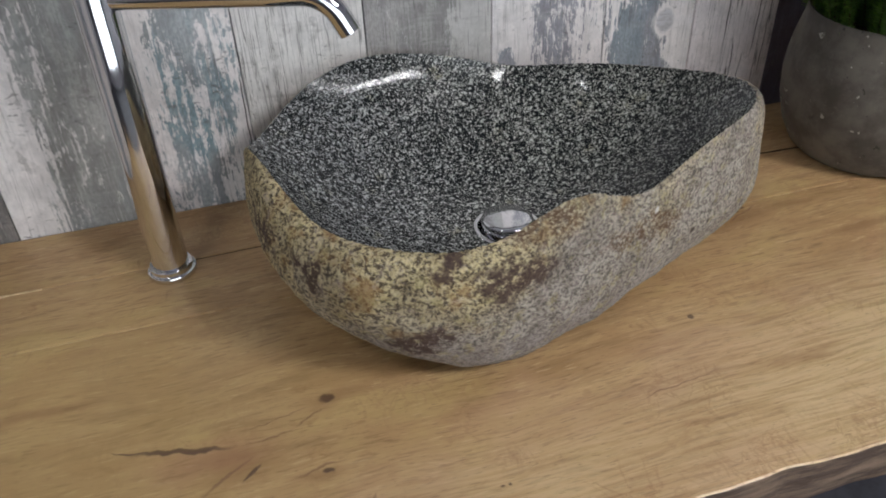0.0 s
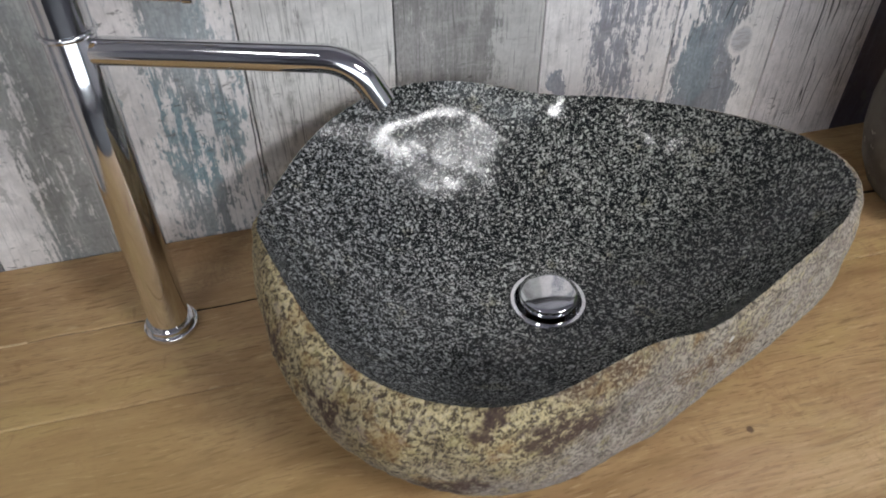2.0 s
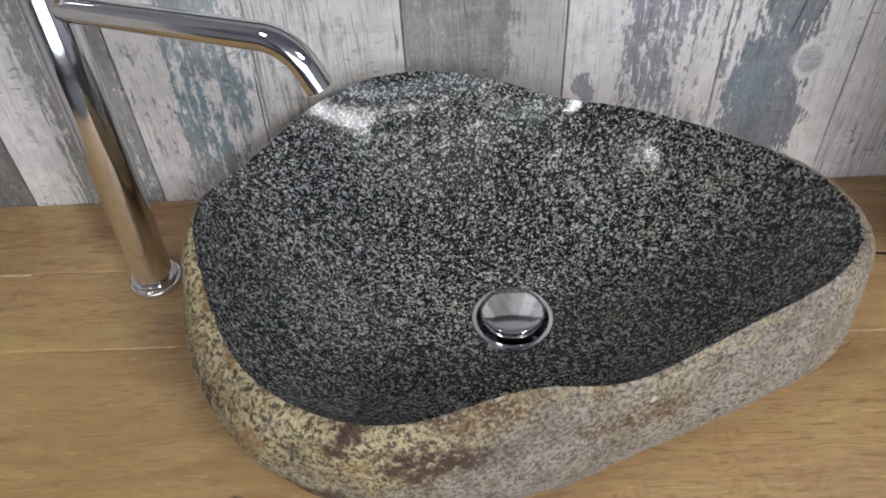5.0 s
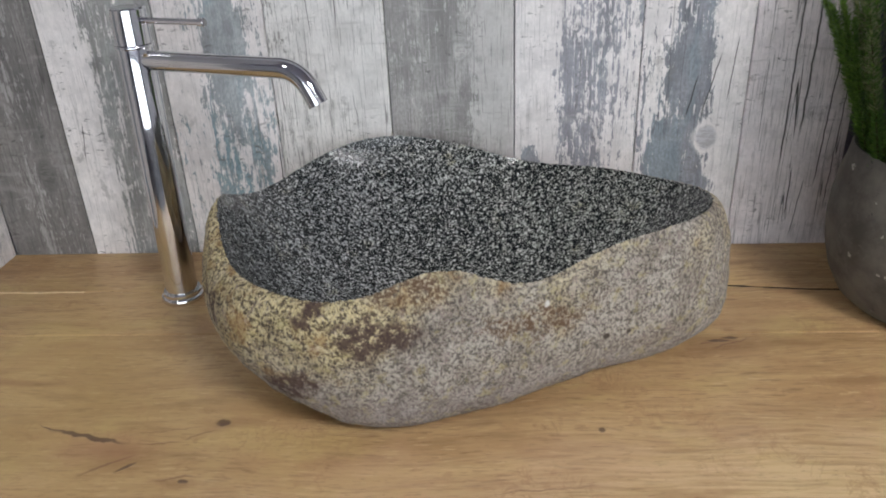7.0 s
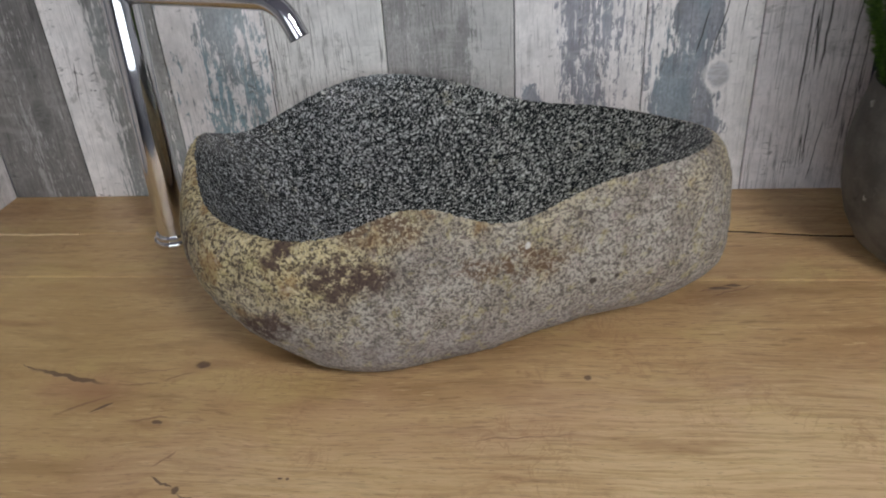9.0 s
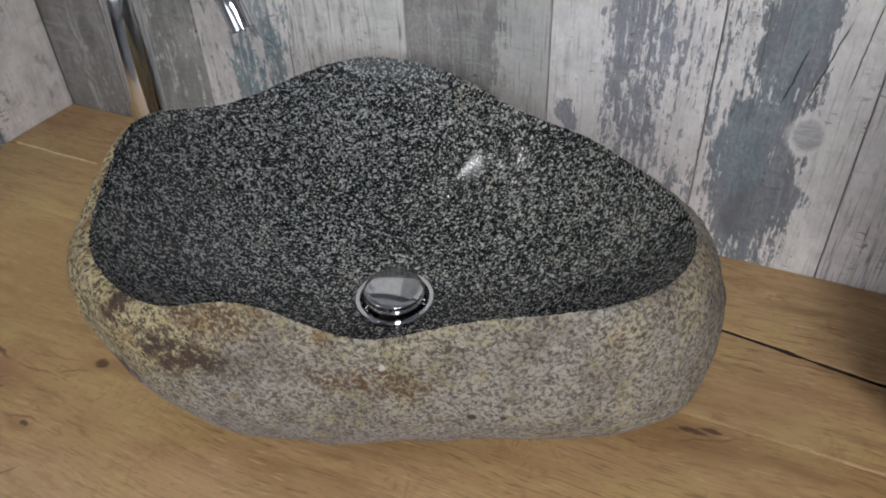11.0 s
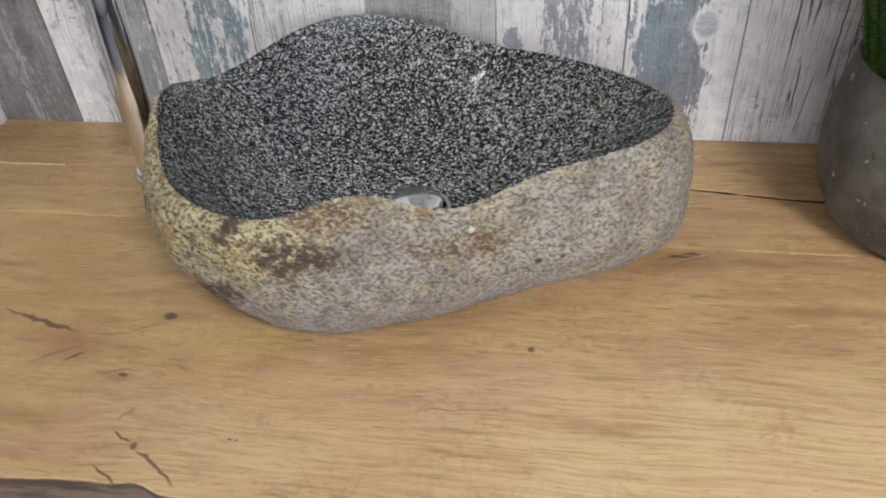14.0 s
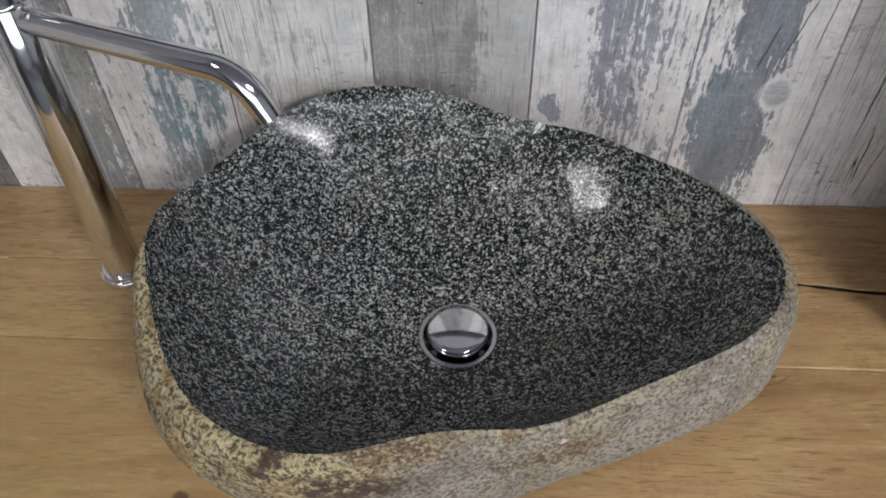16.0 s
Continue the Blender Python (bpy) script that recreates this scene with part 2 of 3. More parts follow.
    col = k.mix(k.math("MULTIPLY", pale_front, k.step(g2, 0.62, 0.4, 0.25, 0.72)), col, (0.72, 0.545, 0.315))
    pink = k.step(k.noise(k.stretch((6, 11, 6), (2, 9, 4)), 1, 3, 0.6), 0.5, 0.68, 0, 0.22)
    col = k.mix(k.math("MULTIPLY", pink, k.step(k.axis(1), -0.25, -0.4)), col, (0.62, 0.395, 0.265))
    figure = k.noise(k.stretch((34, 20, 20), (1, 1, 7)), 1, 4, 0.65, 1.4)
    curl = k.step(k.math("ABSOLUTE", k.math("SUBTRACT", figure, 0.5)), 0.004, 0.035, 1, 0)
    curl = k.math("MULTIPLY", curl, k.step(k.noise(k.stretch((8, 9, 8), (6, 2, 1)), 1, 2), 0.48, 0.64))
    col = k.mix(k.math("MULTIPLY", curl, 0.4), col, (0.33, 0.18, 0.085))
    ticks = k.noise(k.stretch((85, 620, 300), (9, 1, 0)), 1, 2, 0.5)
    col = k.mix(k.step(ticks, 0.62, 0.7, 0, 0.45), col, (0.2, 0.11, 0.05))
    col = k.mix(k.math("MULTIPLY", k.spot((-0.42, -0.34, TOP), (0.34, 0.3, 0.3), 0.12, 7, 0.2), 0.4), col, (0.52, 0.37, 0.145))
    halo = k.spot((-0.2, -0.362, TOP), (0.05, 0.012, 0.05), 0.02, 30, 0.1)
    for at, size in (((-0.225, -0.437, TOP), (0.035, 0.008, 0.05)), ((0.275, -0.236, TOP), (0.065, 0.032, 0.05)), ((0.262, -0.228, TOP), (0.03, 0.02, 0.05)), ((0.36, -0.235, TOP), (0.05, 0.01, 0.05)), ((-0.28, -0.41, TOP), (0.045, 0.03, 0.05)), ((0.2, -0.45, TOP), (0.07, 0.012, 0.05)), ((-0.45, -0.3, TOP), (0.09, 0.01, 0.05)), ((0.42, -0.3, TOP), (0.1, 0.012, 0.05))):
        halo = k.math("MAXIMUM", halo, k.spot(at, size, 0.02, 30, 0.1))
    col = k.mix(k.math("MULTIPLY", halo, 0.5), col, (0.27, 0.14, 0.055))
    dark = k.spot((-0.207, -0.36, TOP), (0.0085, 0.0075, 0.05), 0.006, 120, 0.5)
    for at, size in (((0.142, -0.371, TOP), (0.004, 0.0045, 0.05)), ((-0.219, -0.437, TOP), (0.006, 0.003, 0.05)), ((0.282, -0.229, TOP), (0.014, 0.0035, 0.05)), ((-0.096, -0.494, TOP), (0.0022, 0.0016, 0.05)), ((-0.090, -0.494, TOP), (0.002, 0.0016, 0.05)), ((-0.173, -0.508, TOP), (0.004, 0.005, 0.05)), ((0.297, -0.224, TOP), (0.01, 0.003, 0.05))):
        dark = k.math("MAXIMUM", dark, k.spot(at, size, 0.005, 120, 0.5))
    for a, b, wd in (((-0.375, -0.368), (-0.281, -0.391), 0.0078), ((-0.268, -0.41), (-0.283, -0.43), 0.0045), ((-0.39, -0.362), (-0.34, -0.376), 0.002), ((-0.2, -0.494), (-0.175, -0.506), 0.0028), ((-0.178, -0.505), (-0.118, -0.545), 0.004), ((-0.203, -0.526), (-0.167, -0.547), 0.0032)):
        dark = k.math("MAXIMUM", dark, k.line(a, b, wd))
    fine = k.line((-0.285, -0.391), (-0.235, -0.386), 0.0025)
    for a, b, wd in (((-0.24, -0.386), (-0.207, -0.368), 0.0025), ((-0.29, -0.375), (-0.215, -0.366), 0.0016), ((-0.268, -0.4), (-0.32, -0.432), 0.004), ((-0.25, -0.437), (-0.2, -0.43), 0.003), ((0.266, -0.246), (0.325, -0.222), 0.0035), ((0.255, -0.24), (0.3, -0.219), 0.003), ((0.03, -0.452), (0.14, -0.438), 0.002), ((-0.204, -0.488), (-0.185, -0.466), 0.003)):
        fine = k.math("MAXIMUM", fine, k.line(a, b, wd))
    col = k.mix(k.math("MULTIPLY", fine, 0.6), col, (0.2, 0.1, 0.055))
    col = k.mix(k.math("MULTIPLY", k.spot((-0.305, -0.397, TOP), (0.07, 0.03, 0.05), 0.03, 40, 0.1), 0.5), col, (0.36, 0.175, 0.1))
    col = k.mix(k.math("MULTIPLY", dark, 0.8), col, (0.075, 0.036, 0.024))
    h = k.math("SUBTRACT", k.math("MULTIPLY", g2, 0.5), dark)
    k.bump(h, 0.3, 0.0008)
    return k.done(col, k.step(g2, 0.3, 0.7, 0.34, 0.5))


def bark():
    k = Mat("oak_live_edge", 0.75)
    n = k.noise(k.stretch((18, 60, 90)), 1, 5, 0.65)
    col = k.mix(k.step(n, 0.35, 0.68), (0.07, 0.045, 0.032), (0.24, 0.165, 0.115))
    k.bump(n, 0.7, 0.003)
    return k.done(col)


def granite():
    k = Mat("polished_granite", 0.16)
    w = k.vec("MULTIPLY", k.vec("SUBTRACT", k.noise(k.co, 120, 3, color=True), (0.5, 0.5, 0.5)), (0.004,) * 3)
    v = k.vec("ADD", k.co, w)
    a = k.noise(v, 225, 2.5, 0.6, 1.2)
    b = k.noise(k.vec("ADD", v, (3.1, 1.7, 0.4)), 400, 3, 0.65, 0.6)
    c = k.noise(k.vec("ADD", v, (1.1, 5.2, 2.4)), 165, 2, 0.5, 1.0)
    zone = k.noise(k.co, 13, 2, 0.5)
    # short curled feldspar laths between dark grains
    lath = k.step(k.math("ABSOLUTE", k.math("SUBTRACT", c, 0.5)), 0.035, 0.012)
    lath = k.math("MULTIPLY", lath, k.step(b, 0.43, 0.56))
    f = k.math("ADD", a, k.math("MULTIPLY", k.math("SUBTRACT", b, 0.5), 0.5))
    f = k.math("ADD", f, k.math("MULTIPLY", k.math("SUBTRACT", zone, 0.5), 0.12))
    fine = k.noise(k.vec("ADD", v, (7.3, 0.6, 4.1)), 620, 2, 0.6, 0.8)
    f = k.math("ADD", f, k.math("MULTIPLY", k.math("SUBTRACT", fine, 0.5), 0.35))
    fleck = k.math("MAXIMUM", k.step(f, 0.53, 0.6), k.math("MULTIPLY", lath, 0.8))
    pale = k.mix(k.step(b, 0.42, 0.66), (0.13, 0.135, 0.13), (0.74, 0.735, 0.7))
    deep = k.mix(k.step(a, 0.3, 0.5), (0.003, 0.004, 0.005), (0.017, 0.02, 0.02))
    col = k.mix(fleck, deep, pale)
    pale_side = k.step(k.axis(0), -0.1, 0.2)
    col = k.mix(k.math("MULTIPLY", fleck, k.math("MULTIPLY", pale_side, 0.25)), col, (0.36, 0.38, 0.28))
    # flecks turn darker and blue-grey towards the left
    left_side = k.step(k.math("ADD", k.axis(0), k.math("MULTIPLY", k.noise(k.co, 9, 3), 0.12)), 0.09, -0.1)
    col = k.mix(k.math("MULTIPLY", fleck, k.math("MULTIPLY", left_side, 0.45)), col, (0.21, 0.22, 0.245))
    rust = k.math("MULTIPLY", k.step(k.noise(k.co, 26, 3, 0.6), 0.58, 0.72), fleck)
    col = k.mix(k.math("MULTIPLY", rust, 0.4), col, (0.34, 0.3, 0.13))
    k.bump(k.math("ADD", k.noise(k.co, 38, 2, 0.5), k.math("MULTIPLY", b, 0.02)), 0.1, 0.004)
    return k.done(col, k.step(k.noise(k.co, 30, 3), 0.35, 0.7, 0.14, 0.26), spec=0.38)


def boulder_skin():
    k = Mat("weathered_boulder_skin", 0.75)
    w = k.vec("MULTIPLY", k.vec("SUBTRACT", k.noise(k.co, 60, 3, color=True), (0.5, 0.5, 0.5)), (0.006,) * 3)
    v = k.vec("ADD", k.co, w)
    a = k.noise(v, 300, 3.5, 0.68, 0.5)
    b = k.noise(k.vec("ADD", v, (5, 2, 1)), 560, 2.5, 0.65)
    c = k.noise(k.co, 22, 4, 0.62)
    d = k.noise(k.vec("ADD", k.co, (1.3, 4.4, 2.1)), 11, 3, 0.55)
    z, x = k.axis(2), k.axis(0)
    # greyish lilac core, ochre rind towards the upper edge and the left end
    rind = k.math("ADD", k.step(z, 0.82, 0.97, 0, 0.75), k.math("MULTIPLY", k.math("SUBTRACT", d, 0.5), 2.2))
    rind = k.math("ADD", rind, k.math("MULTIPLY", k.math("SUBTRACT", c, 0.5), 1.2))
    rind = k.math("ADD", rind, k.math("ADD", k.step(x, 0.02, -0.2, 0, 0.6), k.step(x, 0.0, 0.2, 0, -0.4)))
    rind = k.step(rind, 0.2, 1.25)
    low = k.step(k.math("ADD", z, k.math("MULTIPLY", c, 0.06)), 0.905, 0.86)
    grey = k.mix(k.step(a, 0.38, 0.6), k.mix(low, (0.115, 0.1, 0.088), (0.175, 0.155, 0.148)), k.mix(low, (0.42, 0.38, 0.33), (0.35, 0.32, 0.305)))
    ochre = k.mix(k.step(a, 0.41, 0.59), (0.075, 0.055, 0.03), (0.6, 0.5, 0.28))
    col = k.mix(rind, grey, ochre)
    col = k.mix(k.step(b, 0.57, 0.68, 0, 0.5), col, (0.55, 0.51, 0.43))
    col = k.mix(k.math("MULTIPLY", k.step(b, 0.44, 0.33, 0, 0.6), k.math("SUBTRACT", 1.0, k.math("MULTIPLY", low, 0.6))), col, (0.07, 0.057, 0.048))
    cream = k.math("MULTIPLY", k.step(k.noise(k.vec("ADD", v, (2, 7, 3)), 150, 3, 0.6), 0.56, 0.64), k.step(rind, 0.25, 0.8))
    col = k.mix(k.math("MULTIPLY", cream, 0.7), col, (0.64, 0.55, 0.35))
    rust = k.math("MULTIPLY", k.step(c, 0.54, 0.66), k.step(rind, 0.1, 0.6))
    col = k.mix(k.math("MULTIPLY", rust, 0.65), col, (0.26, 0.14, 0.048))
    col = k.mix(k.step(k.noise(k.vec("ADD", k.co, (8, 3, 1)), 34, 4, 0.65), 0.58, 0.36, 0, 0.55), col, (0.5, 0.46, 0.42), "MULTIPLY")
    # greenish and rosy mineral blotches
    hue = k.noise(k.vec("ADD", k.co, (4, 1, 6)), 75, 4, 0.65)
    col = k.mix(k.step(hue, 0.55, 0.68, 0, 0.4), col, (0.43, 0.37, 0.17))
    col = k.mix(k.step(hue, 0.43, 0.32, 0, 0.35), col, (0.36, 0.285, 0.265))
    # dark iron stains with ragged outlines
    stain = k.spot((-0.052, -0.40, 0.919), (0.05, 0.05, 0.027), 0.055, 42, 0.5)
    for at, size in (((-0.100, -0.395, 0.942), (0.016, 0.04, 0.012)), ((-0.205, -0.345, 0.922), (0.014, 0.03, 0.016)), ((-0.235, -0.27, 0.92), (0.03, 0.04, 0.02)), ((-0.127, -0.39, 0.868), (0.03, 0.05, 0.02)), ((0.295, -0.2, 0.93), (0.02, 0.03, 0.02))):
        stain = k.math("MAXIMUM", stain, k.spot(at, size, 0.06, 45, 0.6))
    stain = k.math("MULTIPLY", stain, k.step(k.noise(v, 110, 5, 0.74), 0.4, 0.5))
    col = k.mix(k.math("MULTIPLY", stain, 0.92), col, (0.055, 0.03, 0.026))
    tan = k.math("MAXIMUM", k.spot((0.085, -0.37, 0.912), (0.085, 0.06, 0.02), 0.06, 45, 0.3), k.spot((-0.02, -0.4, 0.955), (0.05, 0.05, 0.02), 0.06, 45, 0.3))
    tan = k.math("MULTIPLY", tan, k.step(k.noise(v, 90, 4, 0.7), 0.37, 0.5))
    col = k.mix(k.math("MULTIPLY", k.math("MULTIPLY", tan, 0.95), k.step(a, 0.66, 0.46)), col, (0.115, 0.066, 0.034))
    dots = k.spot((0.145, -0.348, 0.883), (0.0045, 0.01, 0.0045))
    for at in ((0.165, -0.336, 0.884), (0.201, -0.326, 0.963), (0.175, -0.34, 0.965)):
        dots = k.math("MAXIMUM", dots, k.spot(at, (0.003, 0.009, 0.003)))
    col = k.mix(dots, col, (0.06, 0.045, 0.035))
    col = k.mix(k.spot((0.091, -0.371, 0.929), (0.004, 0.01, 0.005), 0.006, 120), col, (0.6, 0.59, 0.58))
    k.bump(k.math("ADD", a, k.math("MULTIPLY", b, 0.5)), 0.55, 0.0022)
    return k.done(col, k.step(b, 0.3, 0.7, 0.6, 0.85), spec=0.35)


def chrome(name="chrome", rough=0.08, tone=0.78):
    k = Mat(name, rough, 1.0)
    smear = k.noise(k.stretch((60, 60, 25)), 1, 4, 0.6)
    return k.done((tone, tone, tone * 1.015), k.step(smear, 0.4, 0.75, rough, rough + 0.06))


def concrete():
    k = Mat("dark_concrete", 0.8)
    a, b = k.noise(k.co, 24, 5, 0.62), k.noise(k.co, 160, 4, 0.6)
    col = k.mix(k.step(a, 0.34, 0.68), (0.075, 0.067, 0.057), (0.15, 0.135, 0.116))
    col = k.mix(k.step(b, 0.58, 0.7, 0, 0.4), col, (0.16, 0.145, 0.125))
    chip = k.step(k.noise(k.co, 62, 3, 0.6), 0.665, 0.69)
    col = k.mix(k.math("MULTIPLY", chip, 0.8), col, (0.42, 0.4, 0.36))
    pit = k.step(k.noise(k.vec("ADD", k.co, (2, 9, 4)), 95, 3, 0.6), 0.67, 0.72)
    col = k.mix(k.math("MULTIPLY", pit, 0.7), col, (0.03, 0.026, 0.022))
    k.bump(k.math("SUBTRACT", k.math("ADD", a, b), pit), 0.4, 0.002)
    return k.done(col)


def plain(name, c, rough=0.6, vary=0.12, scale=8.0):
    k = Mat(name, rough)
    n = k.noise(k.co, scale, 5, 0.6)
    return k.done(k.mix(k.step(n, 0.3, 0.7), tuple(v * (1 - vary) for v in c), tuple(min(1, v * (1 + vary)) for v in c)))


def leafy(name, c, tip):
    k = Mat(name, 0.5)
    info = k.t.nodes.new("ShaderNodeObjectInfo").outputs["Random"]
    geo = k.t.nodes.new("ShaderNodeNewGeometry").outputs["Random Per Island"]
    col = k.mix(geo, c, tip)
    col = k.mix(k.math("MULTIPLY", info, 0.5), col, tuple(v * 0.45 for v in c))
    return k.done(col, 0.5, spec=0.3)


def glow(name, c, power):
    k = Mat(name, 0.5)
    k.b.inputs["Emission Color"].default_value = (*c, 1)
    k.b.inputs["Emission Strength"].default_value = power
    return k.done((0.8, 0.8, 0.8))


OAK, BARK, GRANITE, SKIN = oak(), bark(), granite(), boulder_skin()
CHROME, CONCRETE = chrome(), concrete()


# ---------- building helpers ----------
def link(name, bm, material, smooth=True):
    me = bpy.data.meshes.new(name)
    bmesh.ops.recalc_face_normals(bm, faces=bm.faces)
    for e in bm.edges:
        e.smooth = len(e.link_faces) == 2 and e.calc_face_angle() < 0.6
    bm.to_mesh(me)
    bm.free()
    if smooth:
        me.polygons.foreach_set("use_smooth", [True] * len(me.polygons))
    me.materials.append(material)
    return new(name, me)


def part(name, bm, material, parent, label="", smooth=True):
    ob = link(name, bm, material, smooth)
    ob.parent = parent
    ob.matrix_parent_inverse = parent.matrix_world.inverted()
    if label:
        ob["label"] = label
    return ob


def base(name, x, y, z):
    ob = new(name)
    ob.empty_display_size = 0.05
    ob.matrix_world = pose(x, y, z)
    bpy.context.view_layer.update()
    return ob


def box(x0, x1, y0, y1, z0, z1, bevel=0.0, segments=2):
    bm = bmesh.new()
    bmesh.ops.create_cube(bm, size=1)
    for v in bm.verts:
        v.co = Vector(((x0 + x1) / 2 + v.co.x * (x1 - x0), (y0 + y1) / 2 + v.co.y * (y1 - y0), (z0 + z1) / 2 + v.co.z * (z1 - z0)))
    if bevel:
        bmesh.ops.bevel(bm, geom=list(bm.edges), offset=bevel, segments=segments, profile=0.6, affect="EDGES")
    return bm


def loft(rings, closed_start=False, closed_end=False, loop=True):
    """Skin a row of rings of equal length."""
    bm = bmesh.new()
    vs = [[bm.verts.new(p) for p in r] for r in rings]
    n = len(rings[0])
    for a, b in zip(vs, vs[1:]):
        for i in range(n if loop else n - 1):
            j = (i + 1) % n
            bm.faces.new((a[i], a[j], b[j], b[i]))
    if closed_start:
        bm.faces.new(vs[0])
    if closed_end:
        bm.faces.new(vs[-1])
    return bm


def turned(x, y, profile, n=48, close=(True, True)):
    rings = [[(x + r * math.cos(2 * math.pi * i / n), y + r * math.sin(2 * math.pi * i / n), z) for i in range(n)] for r, z in profile]
    return loft(rings, *close)


def tube(points, radius, n=24, caps=(True, True)):
    pts = [Vector(p) for p in points]
    rings, up = [], Vector((0, 0, 1))
    side = None
    for i, p in enumerate(pts):
        d = (pts[min(i + 1, len(pts) - 1)] - pts[max(i - 1, 0)]).normalized()
        if side is None:
            side = d.cross(up if abs(d.z) < 0.9 else Vector((0, 1, 0))).normalized()
        side = (side - d * side.dot(d)).normalized()
        other = d.cross(side)
        r = radius[i] if isinstance(radius, (list, tuple)) else radius
        rings.append([p + r * (math.cos(2 * math.pi * k / n) * side + math.sin(2 * math.pi * k / n) * other) for k in range(n)])
    return loft(rings, *caps)


# ---------- room shell ----------
PLASTER = plain("grey_plaster", (0.36, 0.355, 0.38), 0.8)
CEILING = plain("pale_ceiling_paint", (0.44, 0.415, 0.48), 0.9, 0.05)
FLOOR = plain("dark_floor_covering", (0.03, 0.03, 0.038), 0.6, 0.3, 30)
tagged(link("wall_back", box(-3.0, 3.0, 0.012, 0.11, 0, ROOM_Z), PLASTER, False), "plank-clad back wall behind the oak worktop", "wall", kind="structure")
tagged(link("wall_left", box(CORNER - 0.05, CORNER - 0.012, -0.42, 0.012, 0, 2.3), PLASTER, False), "plank-clad side panel meeting the worktop's end", "wall", kind="structure")
tagged(link("wall_far_left", box(-3.1, -3.0, -4.5, 0.11, 0, ROOM_Z), PLASTER, False), "plain grey showroom wall", "wall", kind="structure")
tagged(link("wall_right", box(3.0, 3.1, -4.5, 0.11, 0, ROOM_Z), PLASTER, False), "plain grey showroom wall", "wall", kind="structure")
WX0, WX1, WZ0, WZ1 = -1.7, 2.3, 0.5, 2.3   # opening for the added fill light
front = box(-3.1, WX0, -4.6, -4.5, 0, ROOM_Z)
for piece in (box(WX1, 3.1, -4.6, -4.5, 0, ROOM_Z), box(WX0, WX1, -4.6, -4.5, 0, WZ0), box(WX0, WX1, -4.6, -4.5, WZ1, ROOM_Z)):
    me = bpy.data.meshes.new("tmp")
    piece.to_mesh(me)
    front.from_mesh(me)
    piece.free()
    bpy.data.meshes.remove(me)
tagged(link("wall_front", front, PLASTER, False), "grey showroom wall with an opening for added fill light", "wall", kind="structure")
tagged(link("floor", box(-3.1, 3.1, -4.6, 0.11, -0.05, 0), FLOOR, False), "dark floor covering below the worktop", "floor", kind="structure")
tagged(link("ceiling", box(-3.1, 3.1, -4.6, 0.11, ROOM_Z, ROOM_Z + 0.05), CEILING, False), "plain pale painted showroom ceiling", "ceiling", kind="structure")

FRAME = plain("white_lamp_frame", (0.75, 0.75, 0.75), 0.4, 0.03)

# added soft fill light: a glowing panel behind an unseen, window-like opening
window = base("fill_opening_1", (WX0 + WX1) / 2, -4.55, WZ0)
for fx in (WX0 + 0.03, (2 * WX0 + WX1) / 3, (WX0 + 2 * WX1) / 3, WX1 - 0.03):
    part("mullion", box(fx - 0.03, fx + 0.03, -4.58, -4.52, WZ0, WZ1, 0.004), FRAME, window, smooth=False)
tagged(window, "added wide opening with white mullions for front fill light", "window", kind="structure")
tagged(link("backdrop", box(WX0 - 0.4, WX1 + 0.4, -4.75, -4.72, WZ0 - 0.3, WZ1 + 0.3), glow("front_fill_glow", (0.86, 0.94, 1.0), FILL_POWER), False), "added glowing panel that gives front fill light", "backdrop", kind="structure")


def ceiling_light(x, y, w, d, power):
    top = base("ceiling_light", x, y, ROOM_Z)
    f = 0.025
    bm = box(x - w / 2 - f, x + w / 2 + f, y - d / 2 - f, y - d / 2, ROOM_Z - 0.04, ROOM_Z)
    for b in (box(x - w / 2 - f, x + w / 2 + f, y + d / 2, y + d / 2 + f, ROOM_Z - 0.04, ROOM_Z), box(x - w / 2 - f, x - w / 2, y - d / 2, y + d / 2, ROOM_Z - 0.04, ROOM_Z), box(x + w / 2, x + w / 2 + f, y - d / 2, y + d / 2, ROOM_Z - 0.04, ROOM_Z)):
        me = bpy.data.meshes.new("tmp")
        b.to_mesh(me)
        bm.from_mesh(me)
        b.free()
        bpy.data.meshes.remove(me)
    part("frame", bm, FRAME, top, smooth=False)
    part("diffuser", box(x - w / 2 + 0.001, x + w / 2 - 0.001, y - d / 2 + 0.001, y + d / 2 - 0.001, ROOM_Z - 0.03, ROOM_Z - 0.015), glow("lit_diffuser", (0.98, 0.98, 1.0), power), top, "glowing white diffuser", smooth=False)
    return tagged(top, "lit white ceiling panel lamp", "ceiling lamp", "ceiling lamps")


for row in LIGHTS:
    ceiling_light(*row)


# ---------- plank cladding ----------
WHITE, CREAM, BLUE, GREY = (0.86, 0.825, 0.815), (0.8, 0.765, 0.75), (0.31, 0.31, 0.345), (0.35, 0.33, 0.32)
